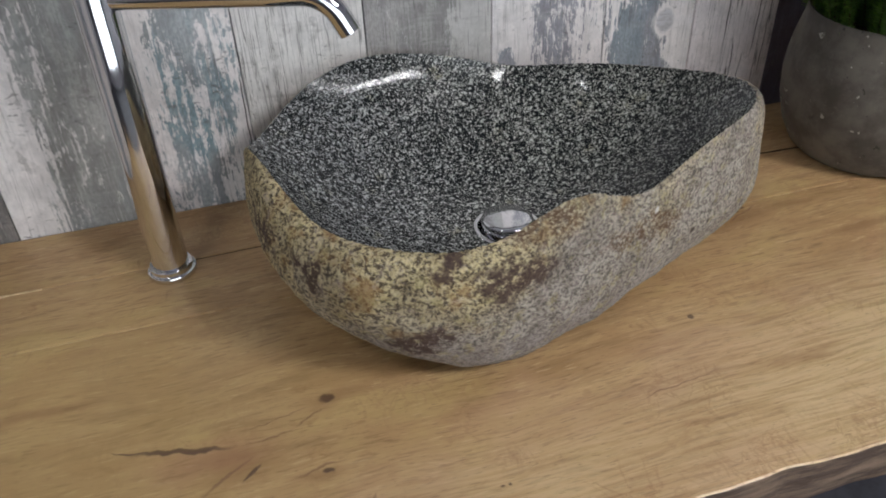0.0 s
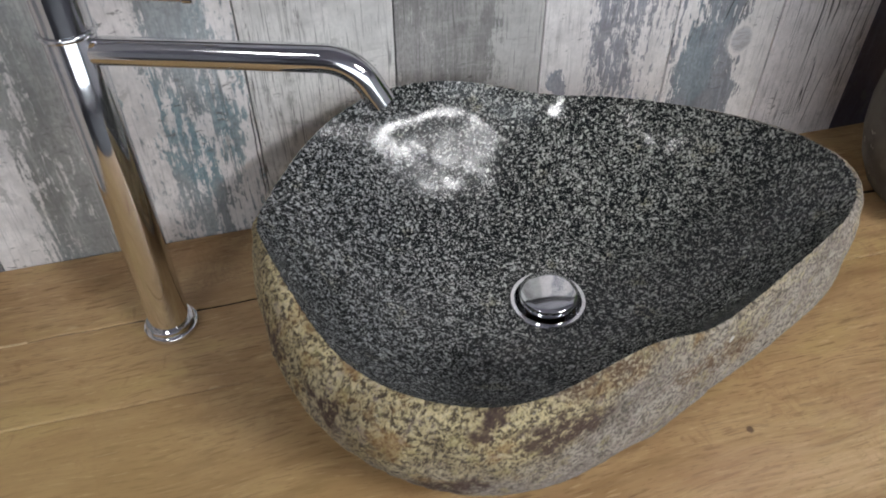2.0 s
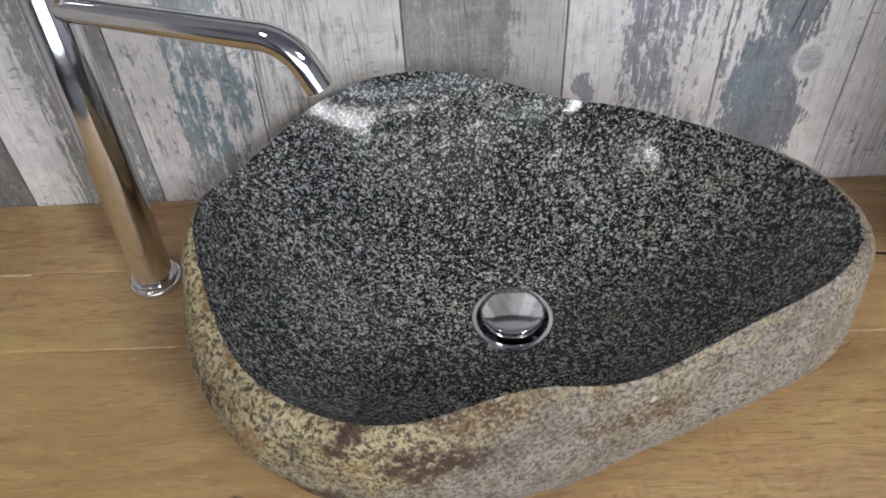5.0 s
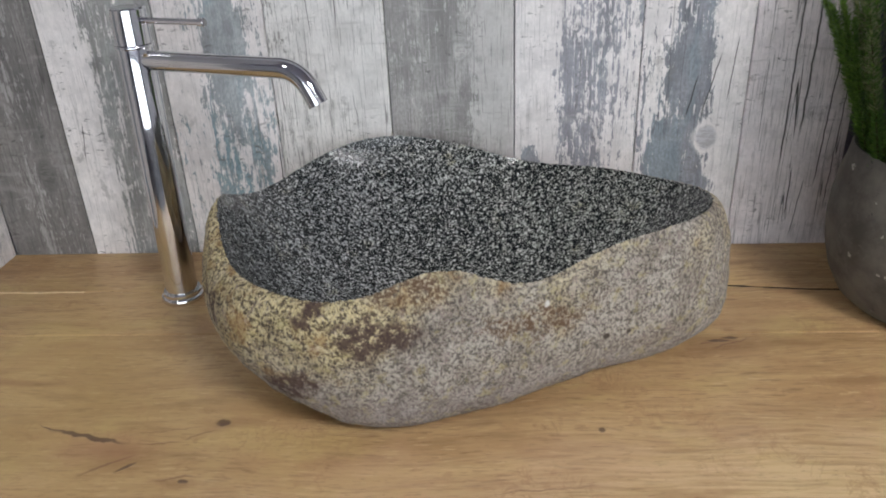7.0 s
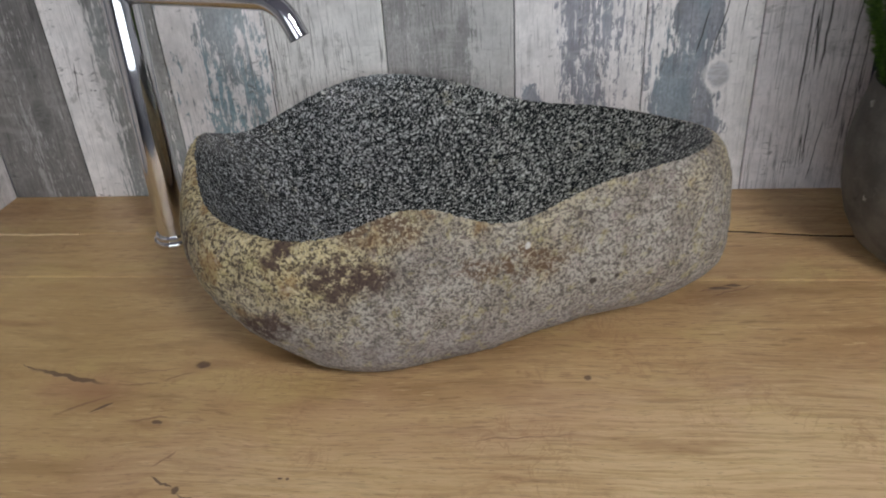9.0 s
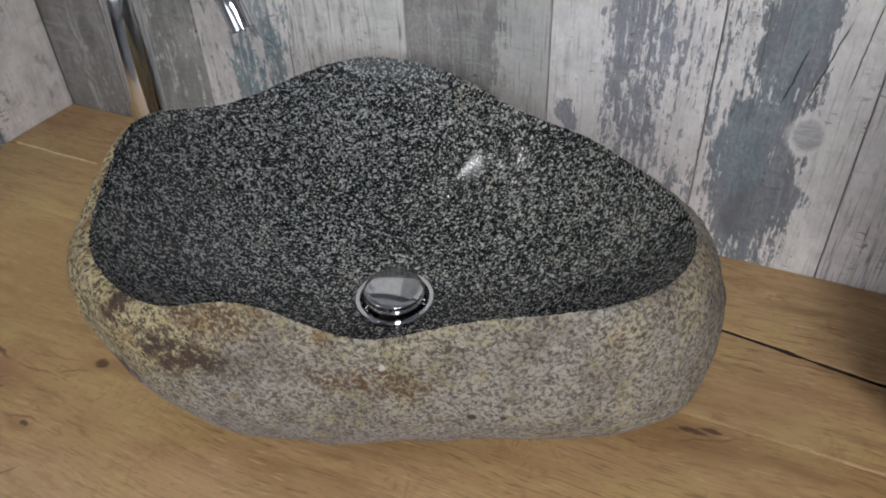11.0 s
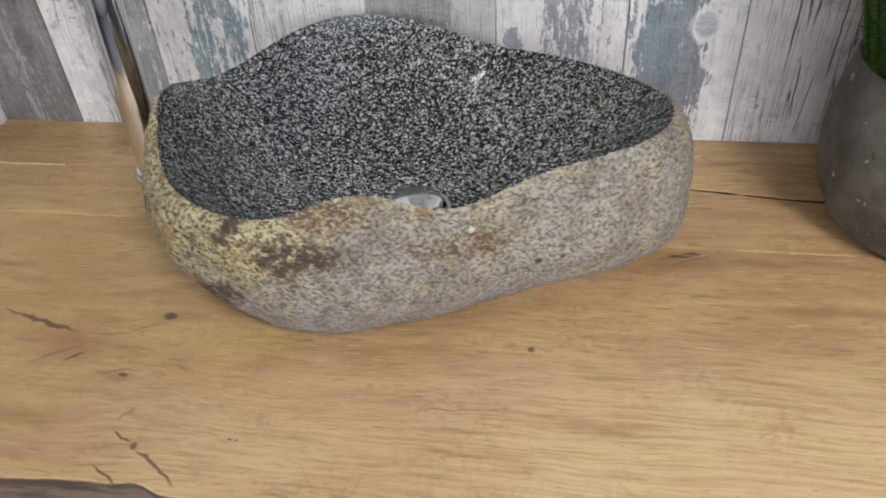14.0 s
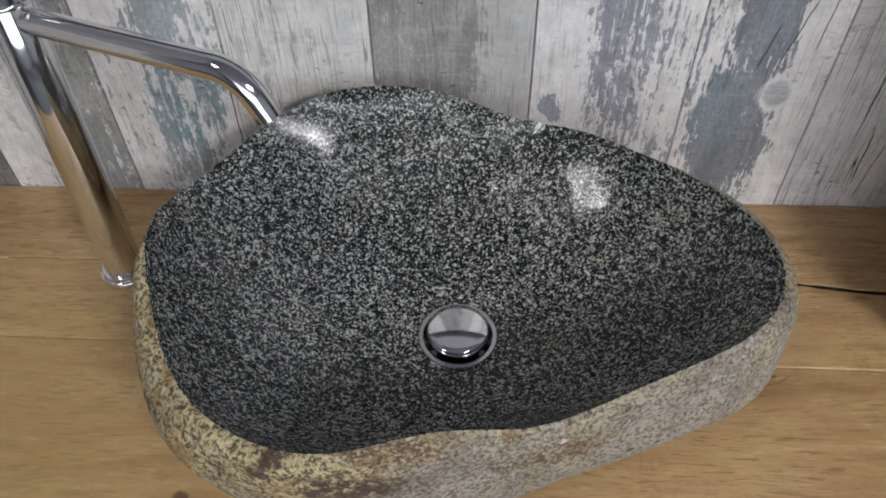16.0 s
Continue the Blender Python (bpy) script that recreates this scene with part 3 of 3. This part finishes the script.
PLANKS = (
    (-0.612, -0.497, (0.4, 0.385, 0.375), (0.2, 0.19, 0.183), (-0.3, -0.1, -0.25), 0.0, 0.9, 0.6, (((-0.535, 0, 0.915), (0.016, 0.1, 0.028), -0.5),)),
    (-0.497, -0.352, WHITE, (0.33, 0.33, 0.32), (0.7, -0.2, -0.25), 0.1, 0.2, 0.3, ()),
    (-0.352, -0.218, WHITE, (0.33, 0.355, 0.37), (0.2, -0.02, 0.15), 0.8, 0.25, 0.4, (((-0.27, 0, 1.06), (0.035, 0.1, 0.12), -0.5), ((-0.24, 0, 0.94), (0.02, 0.1, 0.06), -0.3))),
    (-0.218, -0.075, (0.8, 0.785, 0.765), (0.36, 0.35, 0.335), (0.2, 0.36, 0.3), 0.0, 0.9, 0.9, ()),
    (-0.075, 0.077, (0.58, 0.57, 0.555), (0.33, 0.32, 0.312), (-0.2, -0.16, 0.3), 0.0, 0.9, 0.5, (((0.0, 0, 1.02), (0.03, 0.1, 0.1), -0.3),)),
    (0.077, 0.226, WHITE, BLUE, (0.5, -0.06, 0.1), 0.15, 0.4, 0.3, (((0.098, 0, 0.925), (0.018, 0.1, 0.022), -1.0), ((0.14, 0, 1.02), (0.02, 0.1, 0.12), -0.2))),
    (0.226, 0.354, WHITE, (0.235, 0.245, 0.275), (0.12, -0.2, 0.4), 0.3, 0.2, 0.4, (((0.31, 0, 0.945), (0.016, 0.1, 0.022), 0.8), ((0.295, 0, 0.88), (0.04, 0.1, 0.04), -0.35), ((0.28, 0, 1.03), (0.035, 0.1, 0.06), -0.3), ((0.262, 0, 0.9), (0.03, 0.1, 0.1), -0.5))),
    (0.354, 0.482, (0.87, 0.815, 0.82), (0.42, 0.395, 0.395), (0.6, 0.25, 0.5), 0.0, 0.95, 1.0, ()),
    (0.482, 0.625, (0.2, 0.185, 0.24), (0.085, 0.078, 0.115), (-0.5, -0.4, -0.5), 0.0, 0.3, 0.3, ()),
    (0.625, 0.77, WHITE, GREY, (0.2, 0.2, 0.2), 0.2, 0.3, 0.5, ()),
    (0.77, 0.91, CREAM, BLUE, (0.1, 0.0, 0.2), 0.2, 0.3, 0.5, ()),
    (0.91, 1.05, WHITE, GREY, (0.3, 0.2, 0.2), 0.0, 0.3, 0.5, ()),
)
SPLITS = {
    1: (((-0.478, 0.93), (-0.47, 0.99), 0.0008),),
    2: (((-0.222, 0.82), (-0.221, 0.975), 0.0011),),
    6: (((0.283, 0.965), (0.296, 1.03), 0.0011), ((0.3, 0.962), (0.322, 1.06), 0.001), ((0.331, 0.98), (0.338, 1.08), 0.0008)),
    7: (((0.406, 0.855), (0.405, 1.2), 0.0014), ((0.423, 0.83), (0.422, 0.914), 0.0012), ((0.424, 0.917), (0.426, 1.15), 0.0016), ((0.45, 0.85), (0.459, 1.1), 0.0012), ((0.431, 0.8), (0.44, 0.9), 0.0008), ((0.468, 0.82), (0.472, 1.05), 0.0009)),
}
KNOTS = {0: (((-0.535, 0, 0.915), (0.011, 0.1, 0.02)),), 6: (((0.312, 0, 0.946), (0.015, 0.1, 0.018)),), 4: (((0.012, 0, 1.06), (0.007, 0.1, 0.009)),)}
wall_back, wall_left = bpy.data.objects["wall_back"], bpy.data.objects["wall_left"]
for i, (x0, x1, light, under, cover, teal, grain, crack, spots) in enumerate(PLANKS):
    mat = plank_paint("weathered_plank_paint", light, under, ((x0, x1), *cover), i + 1.3, teal, grain, crack, "x", spots, KNOTS.get(i, ()), SPLITS.get(i, ()))
    part("plank", box(x0 + 0.0006, x1 - 0.0006, 0.0, 0.0115, 0.0, PLANK_TOP, 0.0009, 1), mat, wall_back, smooth=False)
SIDE = (
    (-0.115, 0.0, WHITE, (0.33, 0.33, 0.33), (0.1, 0.35, 0.35), 0.0),
    (-0.262, -0.115, WHITE, (0.19, 0.21, 0.25), (0.1, -0.1, 0.0), 0.7),
    (-0.408, -0.262, CREAM, GREY, (0.2, 0.2, 0.2), 0.0),
)
for i, (y0, y1, light, under, cover, teal) in enumerate(SIDE):
    mat = plank_paint("weathered_side_plank_paint", light, under, ((y0, y1), *cover), i + 21.7, teal, 0.3, 0.5, "y")
    part("plank", box(CORNER - 0.0115, CORNER, y0 + 0.0005, y1 - 0.0005, 0.0, PLANK_TOP, 0.0008, 1), mat, wall_left, smooth=False)


CAP = plain("dark_stained_rail", (0.025, 0.023, 0.026), 0.5, 0.2, 20)
tagged(link("trim", box(-0.612, 1.05, -0.014, 0.0118, PLANK_TOP + 0.001, PLANK_TOP + 0.09, 0.004), CAP, False), "dark stained rail capping the plank cladding", "trim", kind="structure")


# ---------- worktop ----------
FRONT, THICK, END = -0.552, 0.05, 1.05


def ease(v, lo, hi):
    q = min(1, max(0, (v - lo) / (hi - lo)))
    return q * q * (3 - 2 * q)


def seam(x):
    """The natural split that runs along the slab."""
    return -0.109 + 0.003 * ease(x, 0.15, 0.25) - 0.018 * ease(x, 0.25, 0.46) + 0.0022 * noise.noise((x * 22, 3.0, 0.0))


def seam_gap(x):
    w = 0.00015 + 0.0007 * ease(x, -0.36, -0.33) * ease(x, -0.1, -0.2) * (0.6 + 0.8 * abs(noise.noise((x * 50, 2, 1))))
    return w + 0.0021 * ease(x, 0.2, 0.3) * (0.75 + 0.7 * noise.noise((x * 60, 0, 1)))


def joint(x):
    """The glued joint between the two front boards."""
    return -0.2085 - 0.006 * ease(x, -0.2, 0.35) + 0.0006 * noise.noise((x * 8, 7, 0))


def board(front, back, wavy_front):
    rings, x, dx = [], CORNER + 0.001, 0.006
    b = 0.0012
    while x < END:
        f, k = front(x), back(x)
        low = 0.0
        if wavy_front:
            low = 0.003 + 0.004 * noise.noise((x * 14, 0, 7))
        rings.append([(x, f + low, TOP - THICK), (x, f + low * 0.3, TOP - THICK * 0.55), (x, f, TOP - 2.2 * b), (x, f + 0.4 * b, TOP - 0.8 * b), (x, f + 1.6 * b, TOP), (x, k - 1.2 * b, TOP), (x, k - 0.3 * b, TOP - 0.3 * b), (x, k, TOP - 1.2 * b), (x, k, TOP - THICK)])
        x += dx
    return loft(rings, True, True)


def live_edge(x):
    y = FRONT + 0.0025 * noise.noise((x * 9, 1, 0)) + 0.0015 * noise.noise((x * 40, 2, 0))
    for c, w, d in ((-0.155, 0.018, 0.006), (-0.2, 0.06, 0.008), (0.12, 0.03, 0.003), (-0.5, 0.05, 0.008)):
        y += d * math.exp(-((x - c) / w) ** 2)
    return y


worktop = base("worktop", 0.2, -0.27, TOP - THICK)
SPLIT = plain("blackened_split_wood", (0.03, 0.019, 0.012), 0.9, 0.4, 120)
front_board = part("front_board", board(live_edge, lambda x: joint(x) - 0.00025, True), OAK, worktop, smooth=False)
front_board.data.materials.append(BARK)
for f in front_board.data.polygons:
    if f.normal.y < -0.5 and f.center.z < TOP - 0.001 and f.center.y < -0.4:
        f.material_index = 1
middle_board = part("middle_board", board(lambda x: joint(x) + 0.00025, lambda x: seam(x) - seam_gap(x), False), OAK, worktop, smooth=False)
rear_board = part("rear_board", board(lambda x: seam(x) + seam_gap(x), lambda x: -0.0012, False), OAK, worktop, smooth=False)
for plank in (middle_board, rear_board):
    plank.data.materials.append(SPLIT)
    for f in plank.data.polygons:
        if abs(f.normal.y) > 0.5 and f.center.z < TOP - 0.0008 and -0.14 < f.center.y < -0.09:
            f.material_index = 1
FILL = plain("pale_resin_filler", (0.62, 0.47, 0.27), 0.45, 0.2, 90)
pts = [(x, seam(x), TOP - 0.0002) for x in np.arange(CORNER + 0.012, -0.46, 0.006)]
part("filler_strip", tube(pts, [0.0004 + 0.0016 * abs(noise.noise((p[0] * 45, 0, 3))) + 0.0006 for p in pts], 8), FILL, worktop, "pale resin filling a split")
tagged(worktop, "thick oak slab worktop with knots, splits and live front edge", "worktop")


# ---------- stone basin ----------
CX, CY = 0.02, -0.205
DRAIN = (0.0145, -0.2165, 0.8355)
RIM_R = (0.2095, -0.0163, -0.0002, 0.0317, 0.0006, 0.0082, -0.0011, -0.0009, -0.0051, 0.0018, -0.0008, 0.0009, -0.0021, 0.0010, 0.0009, -0.0003, 0.0012, -0.0016, 0.0, -0.0004, -0.0006)
RIM_Z = (0.9550, 0.0013, -0.0068, 0.0020, -0.0084, 0.0042, -0.0056, 0.0042, 0.0025, -0.0061, -0.0055, 0.0, 0.0034, -0.0010, 0.0, 0.0032, -0.0011, -0.0006, -0.0015, -0.0002, 0.0009)
BULGE = (0.0200, 0.0023, 0.0130, -0.0036, 0.0057, 0.0057, -0.0081, 0.0037, 0.0040, 0.0015, 0.0009)
BELLY_Z = (0.8911, -0.0065, -0.0073, 0.0009, 0.0059, -0.0014, -0.0067, -0.0062, 0.0042, -0.0086, 0.0006)
FOOT_R = (0.0890, 0.1097, 0.0368, -0.0952, 0.0371, 0.0753, 0.0015, -0.0252, 0.0082, 0.0118, 0.0045)
AROUND = 640


def harmonic(c, a):
    return c[0] + sum(c[2 * k - 1] * math.cos(k * a) + c[2 * k] * math.sin(k * a) for k in range(1, len(c) // 2 + 1))


def rim(a):
    r, z = harmonic(RIM_R, a), harmonic(RIM_Z, a)
    q = (math.cos(a) * r * 1, math.sin(a) * r, 0)
    n1 = noise.noise((q[0] * 150, q[1] * 150, 4.0))
    n2 = noise.noise((q[0] * 420, q[1] * 420, 9.0))
    chip = 0.3 + 0.7 * ease(-math.sin(a), -0.3, 0.3)   # the front edge is more chipped
    return r + (0.0013 * n1 + 0.0014 * n2) * chip, z + (0.0018 * n1 + 0.002 * n2) * chip


def boulder():
    """Rows from the rim over the belly to the foot."""
    rows = [[] for _ in range(46)]
    for i in range(AROUND):
        a = 2 * math.pi * i / AROUND
        r, z = rim(a)
        r0, z0 = harmonic(RIM_R, a), harmonic(RIM_Z, a)
        back = min(1, max(0, (math.sin(a) - 0.15) / 0.5))
        rb, zb = harmonic(RIM_R, a) + harmonic(BULGE, a) * (1 - 0.8 * back), harmonic(BELLY_Z, a)
        rf = min(max(0.035, harmonic(FOOT_R, a)), rb * 0.86)
        for j in range(46):
            if j < 20:
                s = j / 20 * math.pi / 2
                rough = max(0.0, 1 - j / 3)
                r1, z1 = r0 + (r - r0) * rough, z0 + (z - z0) * rough
                rr, zz = r1 + (rb - r1) * math.sin(s), zb + (z1 - zb) * math.cos(s)
            else:
                s = (j - 20) / 25 * math.pi / 2
                rr, zz = rf + (rb - rf) * max(0, math.cos(s)) ** 0.8, zb + (TOP - zb) * math.sin(s) ** 0.9
            p = Vector((CX + rr * math.cos(a), CY + rr * math.sin(a), zz))
            d = Vector((math.cos(a), math.sin(a), (zz - zb) * 4)).normalized()
            fade = min(1, j / 4) * min(1, (45 - j) / 5)
            lump = 0.0022 * noise.noise(p * 26) + 0.0011 * noise.noise(p * 75) + 0.0006 * noise.noise(p * 190)
            rows[j].append(p + d * lump * fade)
    return loft(rows, False, True)


# shallow hollows added to the bowl's back, curved to spread the lamps' glints: middle, half width and depth, facing,
# radius of curvature
GLINT_HOLLOWS = (
    (Vector((-0.040, -0.0465, 0.9195)), 0.112, 0.076, Vector((0.128, -0.751, 0.648)), 1.04),
    (Vector((0.136, -0.081, 0.9110)), 0.050, 0.045, Vector((-0.35, -0.618, 0.704)), 1.08),
)


def hollow(x, y, z):
    """Height of the shallow hollows over a point, blended out towards their borders."""
    for mid_p, w, h, facing, radius in GLINT_HOLLOWS:
        d = math.hypot((x - mid_p.x) / w, (y - mid_p.y) / h)
        d += 0.16 * noise.noise((x * 24, y * 24, 6.0)) + 0.07 * noise.noise((x * 70, y * 70, 1.0))
        if d > 1:
            continue
        c = mid_p + facing * radius
        low = c.z - math.sqrt(radius ** 2 - (x - c.x) ** 2 - (y - c.y) ** 2)
        low += (0.0009 * noise.noise((x * 40, y * 40, 8.0)) + 0.00035 * noise.noise((x * 120, y * 120, 3.0))) * min(1, w / 0.1)
        z += (low - z) * ease(1 - d, 0, 0.6)
    return z


def bowl():
    """Rows from the rim down to the drain hole."""
    rows, m, hole = [], 64, 0.030
    for j in range(m + 1):
        u = 1 - j / m
        row = []
        for i in range(AROUND):
            a = 2 * math.pi * i / AROUND
            r, z = rim(a)
            calm = min(1, max(0, (1 - u) / 0.22)) ** 0.7
            r += (harmonic(RIM_R[:7], a) - r) * calm
            z += (harmonic(RIM_Z[:5], a) - z) * calm
            e = Vector((CX + r * math.cos(a), CY + r * math.sin(a), 0))
            c = Vector((DRAIN[0] + hole * math.cos(a), DRAIN[1] + hole * math.sin(a), 0))
            p = c.lerp(e, u)
            fore = ease(math.cos(a - 4.3), -0.35, 0.35)   # the front and left walls are ground straighter than the back
            mix, power = BOWL_MIX + 0.1 * fore, BOWL_POW + 0.5 * fore
            h = mix * u ** power + (1 - mix) * (1 - math.sqrt(max(0, 1 - u * u * 0.98))) / (1 - math.sqrt(0.02))
            zz = DRAIN[2] + (z - DRAIN[2]) * h
            wob = (0.0012 * noise.noise((p.x * 11, p.y * 11, 2)) + 0.0004 * noise.noise((p.x * 34, p.y * 34, 5))) * min(1, (1 - u) * 6) * min(1, u * 4)
            zz += wob
            if u < 0.995:
                zz += (hollow(p.x, p.y, zz) - zz) * ease((1 - u) * 6.5, 0, 1)
            row.append((p.x, p.y, zz))
        rows.append(row)
    return loft(rows)


BOWL_POW, BOWL_MIX = 2.0, 0.7
basin = base("stone_basin", CX, CY, TOP)
part("outer_shell", boulder(), SKIN, basin, "rough ochre and grey boulder skin with brown stains")
part("polished_bowl", bowl(), GRANITE, basin, "polished speckled black and grey granite hollow")
tagged(basin, "river boulder wash basin with polished speckled hollow on oak worktop", "wash basin")

dx, dy, dz = DRAIN
drain = part("drain", turned(dx, dy, [(0.0195, dz - 0.03), (0.0275, dz - 0.022), (0.0287, dz - 0.004), (0.0296, dz + 0.0008), (0.0312, dz + 0.0022), (0.0345, dz + 0.0024), (0.0357, dz + 0.0012), (0.0357, dz - 0.004)], 72, (False, False)), CHROME, basin, "chrome drain flange")
part("stem", turned(dx, dy, [(0.006, dz - 0.03), (0.006, dz + 0.004)], 24), CHROME, drain)
dome = [(0.0258 * q, dz + 0.0122 + 0.0029 * (1 - q * q)) for q in (1, 0.85, 0.7, 0.55, 0.4, 0.25, 0.12, 0.03)]
part("plug_cap", turned(dx, dy, [(0.012, dz + 0.0025), (0.0258, dz + 0.0025), (0.0268, dz + 0.0033), (0.0270, dz + 0.0045), (0.0270, dz + 0.0104), (0.0266, dz + 0.0115)] + dome, 72), CHROME, drain, "domed chrome push plug")


# ---------- mixer tap ----------
tap = base("mixer_tap", -0.3295, -0.124, TOP)
TX, TY = -0.3295, -0.124
LEAN_X, LEAN_Y = 0.0, 0.016   # drift of the column's axis over its height


def axis_at(z):
    s = (z - TOP) / 0.34
    return Vector((TX + LEAN_X * s, TY + LEAN_Y * s, z))


def column(profile, n=56):
    rings = []
    for r, z in profile:
        c = axis_at(z)
        rings.append([(c.x + r * math.cos(2 * math.pi * i / n), c.y + r * math.sin(2 * math.pi * i / n), z) for i in range(n)])
    return loft(rings, True, True)


part("base_ring", column([(0.0225, TOP), (0.0245, TOP + 0.0006), (0.0252, TOP + 0.002), (0.0252, TOP + 0.005), (0.0246, TOP + 0.0064), (0.0228, TOP + 0.007), (0.0222, TOP + 0.0078), (0.0222, TOP + 0.0115), (0.0214, TOP + 0.0126), (0.0180, TOP + 0.0128)]), CHROME, tap)
part("column", column([(0.0185, TOP + 0.007), (0.0185, TOP + 0.10), (0.0185, TOP + 0.2), (0.0185, TOP + 0.298), (0.0176, TOP + 0.3)]), CHROME, tap)
head = part("head", column([(0.0172, TOP + 0.302), (0.0176, TOP + 0.3022), (0.0181, TOP + 0.3024), (0.0185, TOP + 0.3028), (0.0185, TOP + 0.338), (0.0172, TOP + 0.3396), (0.015, TOP + 0.34)]), CHROME, tap)
part("collar", column([(0.0178, TOP + 0.2984), (0.0203, TOP + 0.2988), (0.0207, TOP + 0.2996), (0.0207, TOP + 0.3012), (0.0203, TOP + 0.302), (0.0178, TOP + 0.3024)]), CHROME, tap)
zs = TOP + 0.2855
reach, bend = 0.223, 0.036
start = axis_at(zs)
way = Vector((-0.1228 - start.x, -0.1827 - start.y, 0)).normalized()
spine = [start + way * d for d in (0.006, 0.02, 0.06, 0.1, 0.14)]
turn = radians(62)
bx = reach - bend * math.sin(turn) - 0.012
for i in range(13):
    s = turn * i / 12
    spine.append(start + way * (bx + bend * math.sin(s)) + Vector((0, 0, -bend * (1 - math.cos(s)))))
out = way * math.cos(turn) + Vector((0, 0, -math.sin(turn)))
spine += [spine[-1] + out * 0.0085, spine[-1] + out * 0.017]
spout = part("spout", tube(spine, 0.0104, 32, (True, False)), CHROME, tap)
end = spine[-1]
part("aerator", tube([end - out * 0.006, end - out * 0.0012], 0.0092, 32), plain("grey_aerator", (0.08, 0.08, 0.08), 0.5), spout, "dark aerator insert")
zl = TOP + 0.3265
lever = [axis_at(zl) + way * d for d in (0.014, 0.03, 0.06, 0.09)]
part("lever", tube(lever, 0.0032, 20), CHROME, head, "thin chrome lever rod")
part("lever_tip", tube([axis_at(zl) + way * d for d in (0.089, 0.09, 0.096, 0.097)], [0.0036, 0.0044, 0.0044, 0.0036], 20), CHROME, head)
tagged(tap, "tall chrome single-lever mixer tap standing beside the stone basin", "tap")


# ---------- concrete pot and heather ----------
PX, PY = 0.530, -0.153
POT = [(0.06, TOP + 0.0005), (0.083, TOP + 0.001), (0.096, TOP + 0.012), (0.109, TOP + 0.036), (0.1175, TOP + 0.066), (0.1205, TOP + 0.098), (0.1195, TOP + 0.118), (0.1165, TOP + 0.138), (0.1125, TOP + 0.155), (0.1095, TOP + 0.168), (0.1085, TOP + 0.176), (0.1068, TOP + 0.179), (0.1025, TOP + 0.1775), (0.101, TOP + 0.17), (0.1005, TOP + 0.14), (0.09, TOP + 0.135)]
pot = base("plant_pot", PX, PY, TOP)
part("pot_wall", turned(PX, PY, [(r * 0.965, z) for r, z in POT], 96, (True, False)), CONCRETE, pot)
part("soil", turned(PX, PY, [(0.0968, TOP + 0.142), (0.06, TOP + 0.148), (0.01, TOP + 0.156)], 48), plain("dark_soil", (0.02, 0.015, 0.011), 0.95, 0.5, 120), pot, "dark potting soil")
tagged(pot, "rounded dark concrete pot with pale chips on oak worktop", "plant pot")

LEAF = leafy("heather_green", (0.075, 0.175, 0.026), (0.25, 0.43, 0.075))
BUD = leafy("heather_buds", (0.3, 0.34, 0.16), (0.55, 0.55, 0.36))
STEM = plain("heather_stem", (0.09, 0.06, 0.03), 0.8)
rng = random.Random(5)


def sprig_mesh(height, bend_to, budded, seed):
    g = random.Random(seed)
    bm = bmesh.new()
    spine = [Vector((bend_to * (k / 10) ** 1.8, 0, height * k / 10)) for k in range(11)]
    for k in range(10):
        a, b = spine[k], spine[k + 1]
        va = [bm.verts.new(a + Vector((math.cos(q), math.sin(q), 0)) * 0.0014 * (1 - k / 14)) for q in (0, 2.1, 4.2)]
        vb = [bm.verts.new(b + Vector((math.cos(q), math.sin(q), 0)) * 0.0014 * (1 - (k + 1) / 14)) for q in (0, 2.1, 4.2)]
        for i in range(3):
            f = bm.faces.new((va[i], va[(i + 1) % 3], vb[(i + 1) % 3], vb[i]))
            f.material_index = 1
    count = int(height * 4600)
    for i in range(count):
        s = 0.06 + 0.94 * i / count
        k = min(9, int(s * 10))
        p = spine[k].lerp(spine[k + 1], s * 10 - k)
        a = i * 2.4 + g.uniform(-0.4, 0.4)
        ln = g.uniform(0.005, 0.0125) * (1.25 - 0.55 * s)
        up = g.uniform(0.35, 1.1)
        d = Vector((math.cos(a), math.sin(a), up)).normalized()
        side = d.cross(Vector((0, 0, 1))).normalized() * g.uniform(0.0011, 0.0019)
        tipp = p + d * ln
        mid = p + d * ln * 0.45
        v = [bm.verts.new(q) for q in (p, mid + side, tipp, mid - side)]
        f = bm.faces.new(v)
        f.material_index = 2 if budded and s > 0.35 and g.random() < 0.5 else 0
    me = bpy.data.meshes.new("sprig")
    bm.to_mesh(me)
    bm.free()
    for m in (LEAF, STEM, BUD):
        me.materials.append(m)
    return me


SPRIGS = [sprig_mesh(h, b, bud, 10 + i) for i, (h, b, bud) in enumerate(((0.25, -0.006, False), (0.28, 0.004, True), (0.22, -0.012, False), (0.3, -0.01, True), (0.18, 0.01, False), (0.24, -0.004, False)))]
heather = base("heather_plant", PX, PY, TOP + 0.153)
for i in range(145):
    r = 0.092 * math.sqrt(rng.random())
    a = rng.uniform(0, 2 * math.pi)
    ob = new("sprig", SPRIGS[i % 6])
    lean = 175 * r + rng.uniform(-5, 6)
    s = rng.uniform(0.75, 1.1)
    ob.parent = heather
    ob.matrix_basis = Matrix.Translation((r * math.cos(a), r * math.sin(a), -0.004)) @ Matrix.Rotation(a, 4, "Z") @ Matrix.Rotation(radians(lean), 4, "Y") @ Matrix.Diagonal((s, s, s, 1))
tagged(heather, "bushy green heather with upright budded shoots in concrete pot", "plant")
